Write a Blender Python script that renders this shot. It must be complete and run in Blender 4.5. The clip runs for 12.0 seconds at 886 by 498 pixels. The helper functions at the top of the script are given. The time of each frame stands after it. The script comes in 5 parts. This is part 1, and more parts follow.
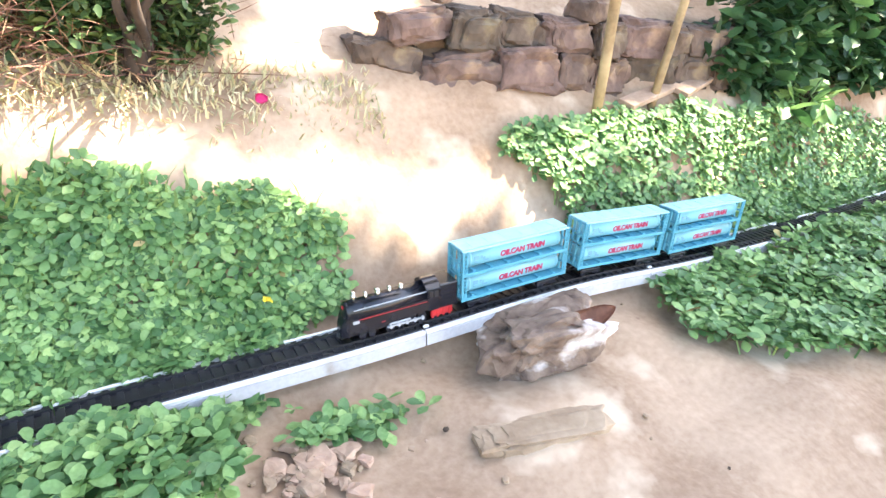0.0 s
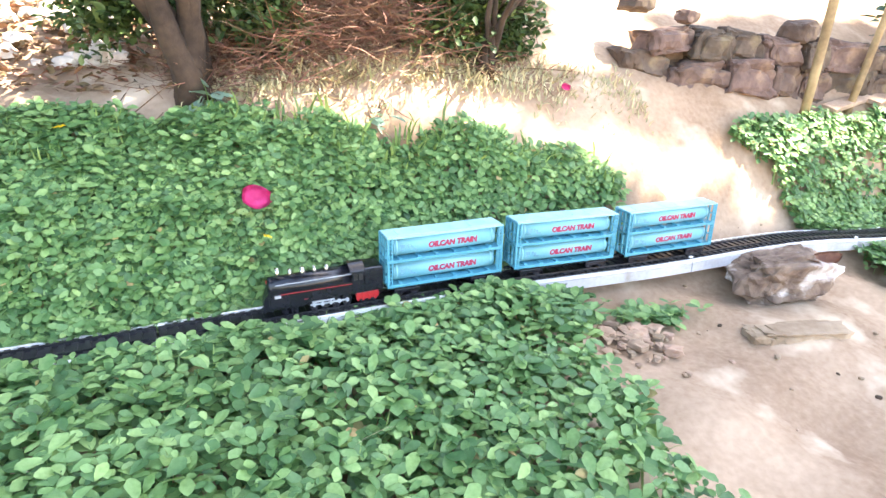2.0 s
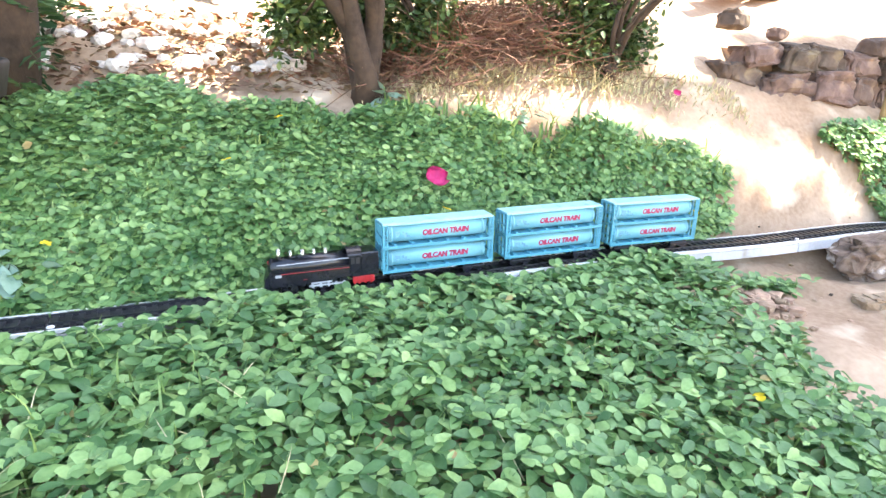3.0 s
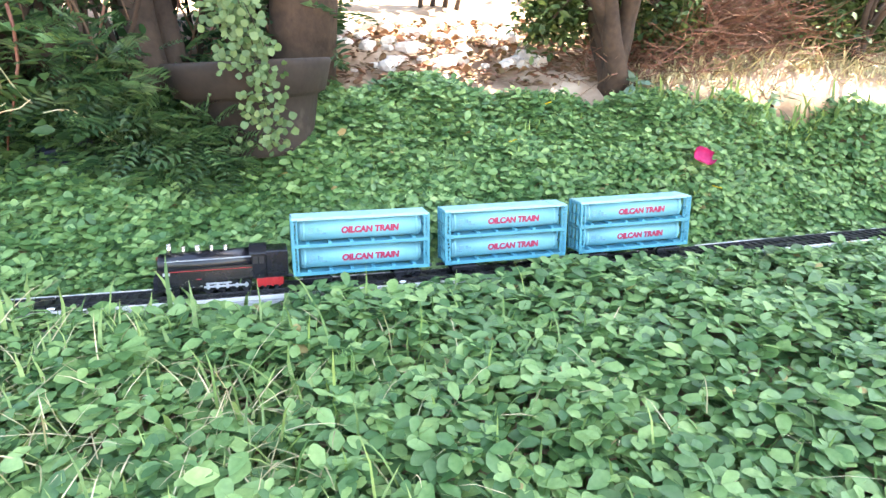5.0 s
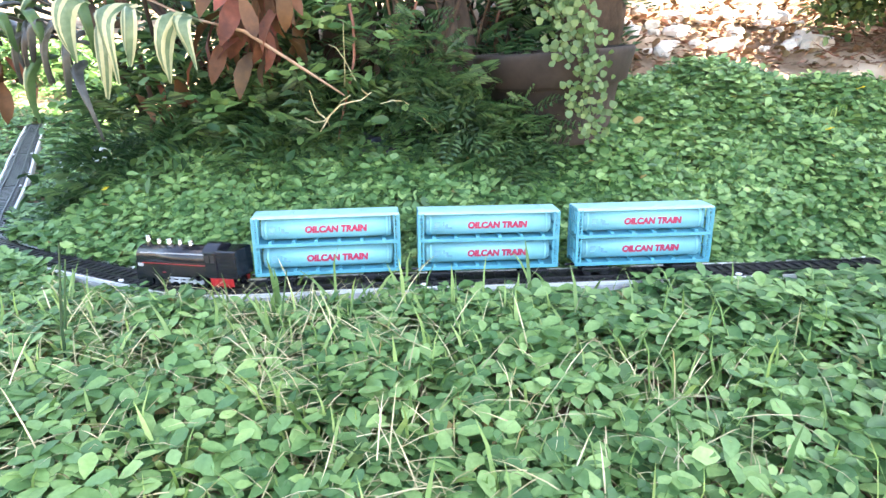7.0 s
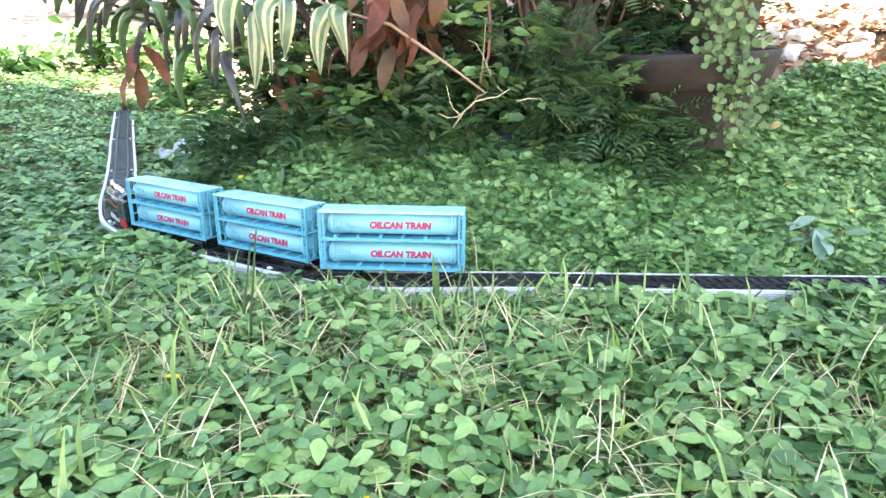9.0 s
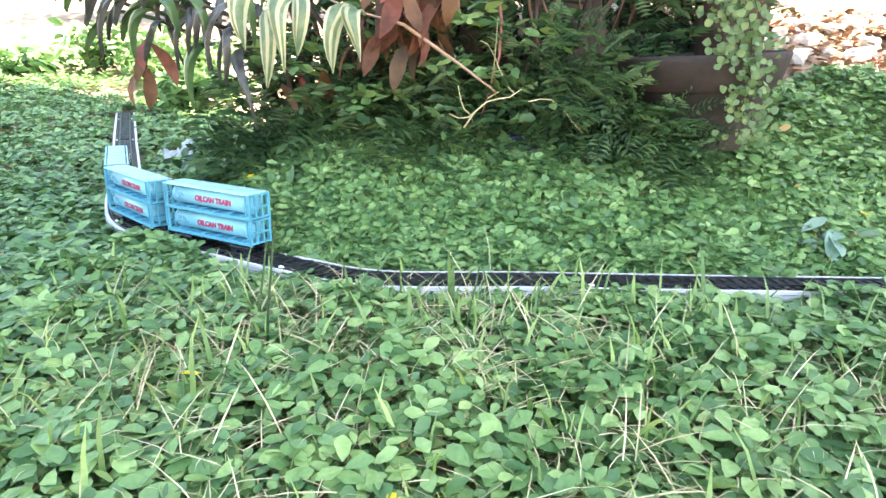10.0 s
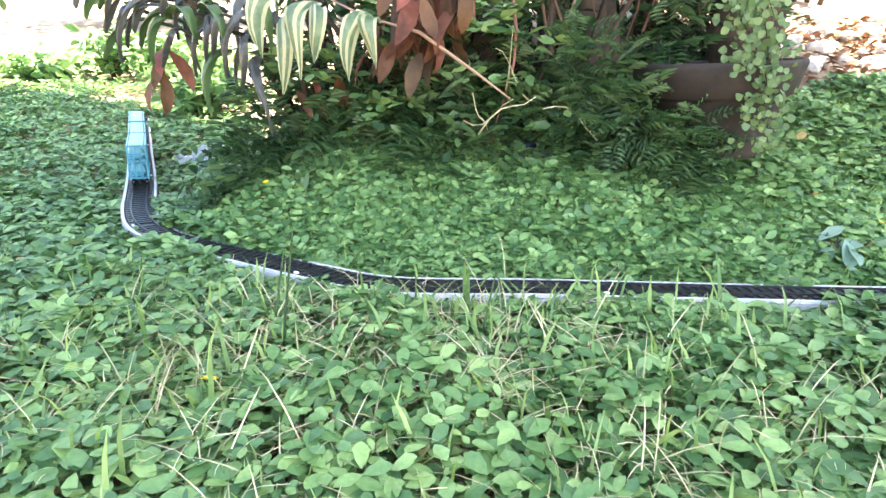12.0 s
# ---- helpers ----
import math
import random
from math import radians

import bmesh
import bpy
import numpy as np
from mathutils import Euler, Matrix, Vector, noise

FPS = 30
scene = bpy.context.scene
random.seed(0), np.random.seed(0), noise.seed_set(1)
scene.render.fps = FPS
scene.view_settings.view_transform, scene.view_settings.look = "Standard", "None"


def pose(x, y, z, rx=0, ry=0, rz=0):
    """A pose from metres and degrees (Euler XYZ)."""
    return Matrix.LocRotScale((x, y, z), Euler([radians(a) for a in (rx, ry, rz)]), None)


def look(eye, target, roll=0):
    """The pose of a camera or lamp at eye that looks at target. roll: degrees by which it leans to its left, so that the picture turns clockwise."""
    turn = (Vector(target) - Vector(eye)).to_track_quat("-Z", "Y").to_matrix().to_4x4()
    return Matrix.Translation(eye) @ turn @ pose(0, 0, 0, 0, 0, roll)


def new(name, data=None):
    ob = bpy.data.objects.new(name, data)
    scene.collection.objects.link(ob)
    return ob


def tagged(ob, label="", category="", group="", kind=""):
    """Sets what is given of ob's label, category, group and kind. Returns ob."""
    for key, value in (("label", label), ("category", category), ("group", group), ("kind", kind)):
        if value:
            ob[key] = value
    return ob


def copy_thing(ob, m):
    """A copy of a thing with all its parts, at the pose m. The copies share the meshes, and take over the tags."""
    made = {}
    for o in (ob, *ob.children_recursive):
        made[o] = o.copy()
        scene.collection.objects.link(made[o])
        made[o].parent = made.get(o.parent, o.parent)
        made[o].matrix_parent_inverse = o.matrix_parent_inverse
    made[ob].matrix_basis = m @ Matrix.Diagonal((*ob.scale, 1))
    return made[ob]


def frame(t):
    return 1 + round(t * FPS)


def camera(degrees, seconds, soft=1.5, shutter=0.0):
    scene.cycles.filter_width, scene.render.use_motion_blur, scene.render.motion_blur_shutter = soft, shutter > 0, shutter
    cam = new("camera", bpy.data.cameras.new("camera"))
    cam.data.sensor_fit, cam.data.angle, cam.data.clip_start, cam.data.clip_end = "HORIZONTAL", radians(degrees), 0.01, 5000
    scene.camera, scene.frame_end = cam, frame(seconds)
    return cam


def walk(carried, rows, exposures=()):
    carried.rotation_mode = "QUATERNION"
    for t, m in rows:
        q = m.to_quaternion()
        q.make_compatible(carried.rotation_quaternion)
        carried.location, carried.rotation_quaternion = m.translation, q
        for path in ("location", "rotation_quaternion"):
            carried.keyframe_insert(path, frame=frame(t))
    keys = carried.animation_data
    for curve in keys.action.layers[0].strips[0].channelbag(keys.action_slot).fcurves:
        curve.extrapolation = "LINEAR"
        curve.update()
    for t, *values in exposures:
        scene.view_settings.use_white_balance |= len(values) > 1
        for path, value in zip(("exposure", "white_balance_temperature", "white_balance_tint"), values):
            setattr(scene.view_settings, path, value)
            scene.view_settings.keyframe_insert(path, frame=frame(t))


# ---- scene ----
cam = camera(71.8, 12.0)
PATH = [
    (0, (0.0000, 0.0000, 0.4200), (0.4503, 0.7892, 0.0024), 2.80),
    (0.5, (-0.0638, -0.0330, 0.4065), (0.3470, 0.7930, 0.0206), 1.99),
    (1, (-0.1127, -0.0571, 0.3947), (0.2597, 0.7930, 0.0224), 1.75),
    (1.5, (-0.1807, -0.0783, 0.3851), (0.1741, 0.7849, 0.0258), 2.27),
    (2, (-0.2599, -0.0968, 0.3786), (0.0803, 0.7767, 0.0304), 2.73),
    (2.5, (-0.3463, -0.1350, 0.3672), (-0.0240, 0.7533, 0.0400), 2.74),
    (2.7, (-0.3804, -0.1445, 0.3583), (-0.0573, 0.7482, 0.0441), 2.80),
    (4.3, (-0.5525, -0.1604, 0.3132), (-0.3086, 0.7722, 0.0472), 1.61),
    (4.5, (-0.5699, -0.1607, 0.3171), (-0.3375, 0.7722, 0.0421), 1.56),
    (5, (-0.6051, -0.1492, 0.3024), (-0.4401, 0.8016, 0.0404), 0.17),
    (5.5, (-0.6471, -0.1445, 0.2984), (-0.5448, 0.8148, 0.0353), -0.56),
    (6, (-0.6946, -0.1449, 0.3039), (-0.6532, 0.8157, 0.0291), -0.96),
    (6.5, (-0.7358, -0.1469, 0.3067), (-0.7381, 0.8128, 0.0258), -0.90),
    (7, (-0.7735, -0.1483, 0.3090), (-0.8119, 0.8093, 0.0234), -1.02),
    (7.5, (-0.8118, -0.1518, 0.3110), (-0.8805, 0.8025, 0.0204), -0.98),
    (7.7, (-0.8215, -0.1537, 0.3114), (-0.9060, 0.8004, 0.0244), -1.54),
    (9.3, (-0.8743, -0.1521, 0.3083), (-0.9603, 0.8008, 0.0177), 0.77),
    (9.5, (-0.8774, -0.1521, 0.3062), (-0.9617, 0.8022, 0.0196), 0.84),
    (10, (-0.8820, -0.1528, 0.3040), (-0.9635, 0.8034, 0.0229), 0.87),
    (10.5, (-0.8849, -0.1527, 0.3037), (-0.9702, 0.8037, 0.0245), 0.89),
    (11, (-0.8866, -0.1534, 0.3038), (-0.9760, 0.8035, 0.0275), 0.94),
    (11.5, (-0.8878, -0.1533, 0.3046), (-0.9816, 0.8039, 0.0309), 1.09),
    (12, (-0.8868, -0.1537, 0.3049), (-0.9828, 0.8037, 0.0325), 0.97),
]
walk(cam, [(t, look(eye, target, roll)) for t, eye, target, roll in PATH], exposures=[(0, 2.95, 7200, 10), (4, 3.06, 7200, 11), (12, 3.12, 7300, 11)])

# ---- world, sun, exposure ----
SUN_EL, SUN_AZ = 66.0, 105.0
world = bpy.data.worlds.new("world")
scene.world = world
world.use_nodes = True
wn = world.node_tree.nodes
sky = wn.new("ShaderNodeTexSky")
sky.sky_type, sky.sun_disc = "NISHITA", False
sky.sun_elevation, sky.sun_rotation = radians(SUN_EL), radians(SUN_AZ)
sky.air_density, sky.dust_density = 1.0, 1.5
world.node_tree.links.new(sky.outputs[0], wn["Background"].inputs[0])
wn["Background"].inputs[1].default_value = 0.15
sun_data = bpy.data.lights.new("sun", "SUN")
sun_data.energy, sun_data.angle, sun_data.color = 5.0, radians(0.6), (1.0, 0.94, 0.85)
sun = new("sun", sun_data)
sun_way = Vector((math.sin(radians(SUN_AZ)) * math.cos(radians(SUN_EL)), math.cos(radians(SUN_AZ)) * math.cos(radians(SUN_EL)), math.sin(radians(SUN_EL))))
sun.matrix_world = look(sun_way * 20, (0, 0, 0))


# ---- materials ----
def surface(name, dark, light, scale=40.0, rough=0.7, bump=0.3, fine=300.0, metal=0.0, vary=0.0, through_light=0.0, mid=None, spec=0.5, stains=None):
    """A procedural surface: two scales of noise between two colours, fine relief, and a shift of brightness from piece to piece."""
    m = bpy.data.materials.new(name)
    m.use_nodes = True
    nt = m.node_tree
    n, link = nt.nodes, nt.links.new
    out, bsdf = n["Material Output"], n["Principled BSDF"]
    co = n.new("ShaderNodeTexCoord")
    big = n.new("ShaderNodeTexNoise")
    big.inputs["Scale"].default_value, big.inputs["Detail"].default_value = scale, 4
    small = n.new("ShaderNodeTexNoise")
    small.inputs["Scale"].default_value, small.inputs["Detail"].default_value = fine, 3
    for tex in (big, small):
        link(co.outputs["Object"], tex.inputs["Vector"])
    mixed = n.new("ShaderNodeMath")
    mixed.operation = "MULTIPLY_ADD"
    mixed.inputs[1].default_value = 0.35
    link(small.outputs["Fac"], mixed.inputs[0])
    shifted = n.new("ShaderNodeMath")
    shifted.operation = "MULTIPLY_ADD"
    shifted.inputs[1].default_value, shifted.inputs[2].default_value = 0.9, -0.12
    link(big.outputs["Fac"], shifted.inputs[0])
    link(shifted.outputs[0], mixed.inputs[2])
    ramp = n.new("ShaderNodeValToRGB")
    ramp.color_ramp.elements[0].position, ramp.color_ramp.elements[1].position = 0.3, 0.72
    ramp.color_ramp.elements[0].color, ramp.color_ramp.elements[1].color = (*dark, 1), (*light, 1)
    if mid:
        e = ramp.color_ramp.elements.new(0.5)
        e.color = (*mid, 1)
    link(mixed.outputs[0], ramp.inputs[0])
    colour = ramp.outputs[0]
    if stains:
        patch = n.new("ShaderNodeTexNoise")
        patch.inputs["Scale"].default_value, patch.inputs["Detail"].default_value = stains[1], 5
        link(co.outputs["Object"], patch.inputs["Vector"])
        cut = n.new("ShaderNodeValToRGB")
        cut.color_ramp.elements[0].position, cut.color_ramp.elements[1].position = stains[2], stains[2] + 0.12
        link(patch.outputs["Fac"], cut.inputs[0])
        over = n.new("ShaderNodeMix")
        over.data_type = "RGBA"
        link(cut.outputs[0], over.inputs[0])
        link(colour, over.inputs[6])
        over.inputs[7].default_value = (*stains[0], 1)
        colour = over.outputs[2]
    if vary:
        info, geo, add = n.new("ShaderNodeObjectInfo"), n.new("ShaderNodeNewGeometry"), n.new("ShaderNodeMath")
        link(info.outputs["Random"], add.inputs[0])
        link(geo.outputs["Random Per Island"], add.inputs[1])
        wrap = n.new("ShaderNodeMath")
        wrap.operation = "FRACT"
        link(add.outputs[0], wrap.inputs[0])
        span = n.new("ShaderNodeMapRange")
        span.inputs[3].default_value, span.inputs[4].default_value = 1 - vary, 1 + vary
        link(wrap.outputs[0], span.inputs[0])
        hue = n.new("ShaderNodeHueSaturation")
        tint = n.new("ShaderNodeMapRange")
        tint.inputs[3].default_value, tint.inputs[4].default_value = 0.5 + 0.05 * vary, 0.5 - 0.07 * vary
        link(wrap.outputs[0], tint.inputs[0])
        link(tint.outputs[0], hue.inputs["Hue"])
        link(span.outputs[0], hue.inputs["Value"])
        link(colour, hue.inputs["Color"])
        colour = hue.outputs[0]
    link(colour, bsdf.inputs["Base Color"])
    bsdf.inputs["Roughness"].default_value, bsdf.inputs["Metallic"].default_value = rough, metal
    bsdf.inputs["Specular IOR Level"].default_value = spec
    if bump:
        relief = n.new("ShaderNodeBump")
        relief.inputs["Strength"].default_value, relief.inputs["Distance"].default_value = bump, 0.5 / fine
        link(mixed.outputs[0], relief.inputs["Height"])
        link(relief.outputs[0], bsdf.inputs["Normal"])
    if through_light:
        clear, both = n.new("ShaderNodeBsdfTranslucent"), n.new("ShaderNodeMixShader")
        link(colour, clear.inputs[0])
        both.inputs[0].default_value = through_light
        link(bsdf.outputs[0], both.inputs[1])
        link(clear.outputs[0], both.inputs[2])
        link(both.outputs[0], out.inputs[0])
    return m


M = {
    "dirt": surface("dirt", (0.24, 0.155, 0.10), (0.47, 0.34, 0.24), 9, 0.95, 0.6, 160, stains=((0.55, 0.43, 0.32), 14, 0.56), spec=0.2),
    "leaf": surface("creeper_leaf", (0.088, 0.205, 0.060), (0.212, 0.372, 0.140), 25, 0.46, 0.15, 400, vary=0.50, through_light=0.25, spec=0.5),
    "leaf_dry": surface("dry_leaf", (0.26, 0.19, 0.07), (0.46, 0.40, 0.17), 30, 0.8, 0.3, 300, vary=0.4, through_light=0.15),
    "grass": surface("grass", (0.13, 0.25, 0.06), (0.30, 0.42, 0.15), 20, 0.5, 0.1, 300, vary=0.4, through_light=0.3),
    "litter": surface("brown_litter", (0.10, 0.055, 0.03), (0.34, 0.21, 0.11), 30, 0.85, 0.3, 300, vary=0.5),
    "straw": surface("straw", (0.36, 0.32, 0.16), (0.60, 0.55, 0.34), 20, 0.85, 0.2, 300, vary=0.4),
    "twig": surface("twig", (0.11, 0.055, 0.032), (0.28, 0.155, 0.095), 40, 0.9, 0.4, 400, vary=0.35),
    "bark": surface("bark", (0.020, 0.013, 0.009), (0.085, 0.055, 0.036), 30, 0.95, 0.9, 150),
    "bush": surface("bush_leaf", (0.020, 0.066, 0.024), (0.052, 0.135, 0.045), 20, 0.45, 0.1, 300, vary=0.5, through_light=0.25),
    "under": surface("shade_leaf", (0.026, 0.078, 0.026), (0.070, 0.150, 0.052), 20, 0.5, 0.1, 300, vary=0.5, through_light=0.25),
    "olive": surface("olive_leaf", (0.035, 0.080, 0.022), (0.105, 0.170, 0.050), 20, 0.5, 0.1, 300, vary=0.55, through_light=0.25),
    "fern": surface("fern_leaf", (0.075, 0.15, 0.05), (0.16, 0.25, 0.10), 20, 0.5, 0.1, 300, vary=0.3, through_light=0.3),
    "stone": surface("wall_stone", (0.045, 0.031, 0.025), (0.165, 0.115, 0.085), 16, 0.95, 1.0, 120, vary=0.3, stains=((0.30, 0.22, 0.13), 22, 0.60)),
    "rock": surface("rock", (0.075, 0.046, 0.034), (0.30, 0.215, 0.16), 30, 0.9, 1.0, 110, stains=((0.70, 0.65, 0.62), 24, 0.54)),
    "chip": surface("broken_stone", (0.26, 0.17, 0.11), (0.46, 0.335, 0.235), 30, 0.95, 0.7, 150, vary=0.2),
    "post": surface("bare_pole", (0.20, 0.13, 0.06), (0.42, 0.30, 0.15), 22, 0.8, 0.4, 200),
    "board": surface("weathered_board", (0.24, 0.15, 0.10), (0.50, 0.36, 0.26), 20, 0.9, 0.5, 200),
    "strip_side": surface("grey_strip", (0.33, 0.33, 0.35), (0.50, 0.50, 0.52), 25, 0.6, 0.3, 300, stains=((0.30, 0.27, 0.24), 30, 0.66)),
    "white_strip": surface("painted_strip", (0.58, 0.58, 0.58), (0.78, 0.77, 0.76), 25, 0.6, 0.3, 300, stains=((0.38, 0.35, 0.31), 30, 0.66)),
    "track": surface("black_plastic", (0.010, 0.010, 0.012), (0.022, 0.022, 0.026), 60, 0.38, 0.1, 500),
    "clip": surface("white_clip", (0.7, 0.7, 0.7), (0.85, 0.85, 0.85), 60, 0.4, 0.1, 500),
    "black": surface("gloss_black", (0.008, 0.008, 0.012), (0.016, 0.016, 0.022), 60, 0.22, 0.05, 600),
    "red": surface("red_plastic", (0.34, 0.012, 0.016), (0.46, 0.022, 0.026), 60, 0.4, 0.1, 500),
    "chrome": surface("silver_trim", (0.62, 0.60, 0.55), (0.80, 0.78, 0.72), 60, 0.25, 0.05, 500, metal=1.0),
    "gold": surface("brass_trim", (0.55, 0.42, 0.22), (0.72, 0.58, 0.34), 60, 0.3, 0.05, 500, metal=1.0),
    "grey": surface("grey_print", (0.30, 0.31, 0.33), (0.42, 0.43, 0.45), 60, 0.5, 0.05, 500),
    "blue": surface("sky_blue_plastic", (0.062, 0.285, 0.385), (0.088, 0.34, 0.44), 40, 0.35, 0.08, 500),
    "tank": surface("pale_blue_plastic", (0.165, 0.43, 0.51), (0.21, 0.49, 0.57), 40, 0.3, 0.05, 500),
    "letters": surface("red_print", (0.30, 0.015, 0.06), (0.38, 0.025, 0.085), 60, 0.5, 0.0, 500),
    "mark": surface("blue_print", (0.10, 0.27, 0.38), (0.14, 0.33, 0.44), 60, 0.5, 0.0, 500),
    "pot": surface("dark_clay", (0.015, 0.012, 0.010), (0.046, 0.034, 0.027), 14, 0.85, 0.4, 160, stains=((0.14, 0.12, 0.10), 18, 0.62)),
    "bag": surface("thin_plastic", (0.55, 0.60, 0.62), (0.75, 0.78, 0.80), 30, 0.35, 0.2, 200, through_light=0.4),
    "soil": surface("soil", (0.03, 0.02, 0.015), (0.09, 0.06, 0.04), 40, 1.0, 0.8, 150),
    "cream": surface("cream_leaf", (0.36, 0.38, 0.20), (0.58, 0.57, 0.38), 20, 0.45, 0.1, 300, through_light=0.25),
    "vgreen": surface("dracaena_green", (0.05, 0.11, 0.04), (0.12, 0.20, 0.08), 20, 0.4, 0.1, 300, through_light=0.2),
    "rust": surface("rust_leaf", (0.065, 0.028, 0.014), (0.20, 0.090, 0.040), 45, 0.65, 0.4, 200, vary=0.5, through_light=0.25),
    "pink": surface("pink_petal", (0.70, 0.03, 0.22), (0.85, 0.10, 0.36), 60, 0.6, 0.1, 300, through_light=0.3),
    "yellow": surface("yellow_petal", (0.80, 0.55, 0.02), (0.90, 0.70, 0.06), 60, 0.6, 0.1, 300, through_light=0.3),
    "brown": surface("curled_leaf", (0.16, 0.06, 0.035), (0.33, 0.14, 0.08), 30, 0.6, 0.3, 250),
    "rubble": surface("pale_rubble", (0.45, 0.40, 0.35), (0.75, 0.70, 0.64), 30, 0.95, 0.5, 200, vary=0.3),
    "dusk": surface("dusky_leaf", (0.030, 0.034, 0.034), (0.105, 0.110, 0.100), 30, 0.35, 0.15, 250, vary=0.35, through_light=0.1),
    # wagon blue made paler: the sky's reflection on the top is in the colour
    "roof": surface("sky_paled_blue_plastic", (0.27, 0.53, 0.57), (0.36, 0.61, 0.65), 40, 0.4, 0.08, 500),
    "sheet": surface("dark_blue_plastic", (0.008, 0.010, 0.020), (0.020, 0.024, 0.045), 40, 0.3, 0.2, 200),
    "vpale": surface("striped_leaf_middle", (0.085, 0.14, 0.075), (0.20, 0.28, 0.16), 90, 0.45, 0.15, 250, through_light=0.25),
    "bluegreen": surface("grey_green_leaf", (0.16, 0.27, 0.19), (0.30, 0.42, 0.32), 20, 0.5, 0.1, 300, through_light=0.2),
}


# ---- mesh helpers ----
def part(name, bm, material, parent=None, label="", smooth=False):
    """Links a bmesh as one mesh object, under a thing or a part if one is given."""
    me = bpy.data.meshes.new(name)
    bm.to_mesh(me)
    bm.free()
    if smooth:
        me.polygons.foreach_set("use_smooth", [True] * len(me.polygons))
    me.materials.append(material)
    ob = new(name, me)
    ob.parent = parent
    return tagged(ob, label)


def raw(name, verts, faces, material, parent=None, label="", smooth=False):
    me = bpy.data.meshes.new(name)
    me.from_pydata([tuple(v) for v in verts], [], faces)
    if smooth:
        me.polygons.foreach_set("use_smooth", [True] * len(me.polygons))
    me.materials.append(material)
    ob = new(name, me)
    ob.parent = parent
    return tagged(ob, label)


def quads(name, V, n, material, label="", category="", parent=None, smooth=False):
    """Many alike n-cornered faces from an array (count, n, 3)."""
    count = len(V)
    me = bpy.data.meshes.new(name)
    me.vertices.add(count * n), me.loops.add(count * n), me.polygons.add(count)
    me.vertices.foreach_set("co", np.asarray(V, np.float32).ravel())
    me.loops.foreach_set("vertex_index", np.arange(count * n, dtype=np.int32))
    me.polygons.foreach_set("loop_start", np.arange(0, count * n, n, dtype=np.int32))
    me.polygons.foreach_set("loop_total", np.full(count, n, np.int32))
    me.update(calc_edges=True)
    me.materials.append(material)
    ob = new(name, me)
    ob.parent = parent
    return tagged(ob, label, category, kind="stuff")


def pieces(name, template, faces, mats, material, label="", category="", parent=None, smooth=True, kind="stuff"):
    """One mesh of many copies of a small template (k, 3), each by a 4 x 4 array of mats (count, 4, 4)."""
    count, k = len(mats), len(template)
    V = np.einsum("nij,kj->nki", mats[:, :3, :3], template) + mats[:, None, :3, 3]
    sizes = np.array([len(f) for f in faces])
    flat = np.concatenate([np.array(f) for f in faces])
    loops = (flat[None] + k * np.arange(count)[:, None]).ravel()
    totals = np.tile(sizes, count)
    me = bpy.data.meshes.new(name)
    me.vertices.add(count * k), me.loops.add(len(loops)), me.polygons.add(len(totals))
    me.vertices.foreach_set("co", V.astype(np.float32).ravel())
    me.loops.foreach_set("vertex_index", loops.astype(np.int32))
    me.polygons.foreach_set("loop_start", np.r_[0, np.cumsum(totals)[:-1]].astype(np.int32))
    me.polygons.foreach_set("loop_total", totals.astype(np.int32))
    me.polygons.foreach_set("use_smooth", np.full(len(totals), smooth))
    me.update(calc_edges=True)
    me.materials.append(material)
    ob = new(name, me)
    ob.parent = parent
    return tagged(ob, label, category, kind=kind)


def box(bm, x0, x1, y0, y1, z0, z1, bevel=0.0):
    made = bmesh.ops.create_cube(bm, size=1, matrix=Matrix.LocRotScale(((x0 + x1) / 2, (y0 + y1) / 2, (z0 + z1) / 2), None, (x1 - x0, y1 - y0, z1 - z0)))
    if bevel:
        edges = list({e for v in made["verts"] for e in v.link_edges})
        bmesh.ops.bevel(bm, geom=edges, offset=bevel, segments=2, affect="EDGES", profile=0.5)


def rod(bm, a, b, r0, r1=None, n=8):
    a, b = Vector(a), Vector(b)
    turn = (b - a).to_track_quat("Z", "Y").to_matrix().to_4x4()
    bmesh.ops.create_cone(bm, cap_ends=True, segments=n, radius1=r0, radius2=r0 if r1 is None else r1, depth=(b - a).length, matrix=Matrix.Translation((a + b) / 2) @ turn)


def limb(bm, points, radii, n=7):
    """A tapered, bent tube through some points."""
    rings = []
    for i, p in enumerate(points):
        p = Vector(p)
        ahead = (Vector(points[min(i + 1, len(points) - 1)]) - Vector(points[max(i - 1, 0)])).normalized()
        side = ahead.orthogonal().normalized()
        other = ahead.cross(side)
        rings.append([bm.verts.new(p + float(radii[i]) * (math.cos(a) * side + math.sin(a) * other) * float(1 + 0.18 * noise.noise(p * 60 + Vector((a, 0, 0))))) for a in np.linspace(0, 2 * math.pi, n, endpoint=False).tolist()])
    for a, b in zip(rings, rings[1:]):
        off = min(range(n), key=lambda k: (a[0].co - b[k].co).length)
        for k in range(n):
            bm.faces.new((a[k], a[(k + 1) % n], b[(k + 1 + off) % n], b[(k + off) % n]))
    bm.faces.new(rings[-1])
    bm.faces.new(list(reversed(rings[0])))


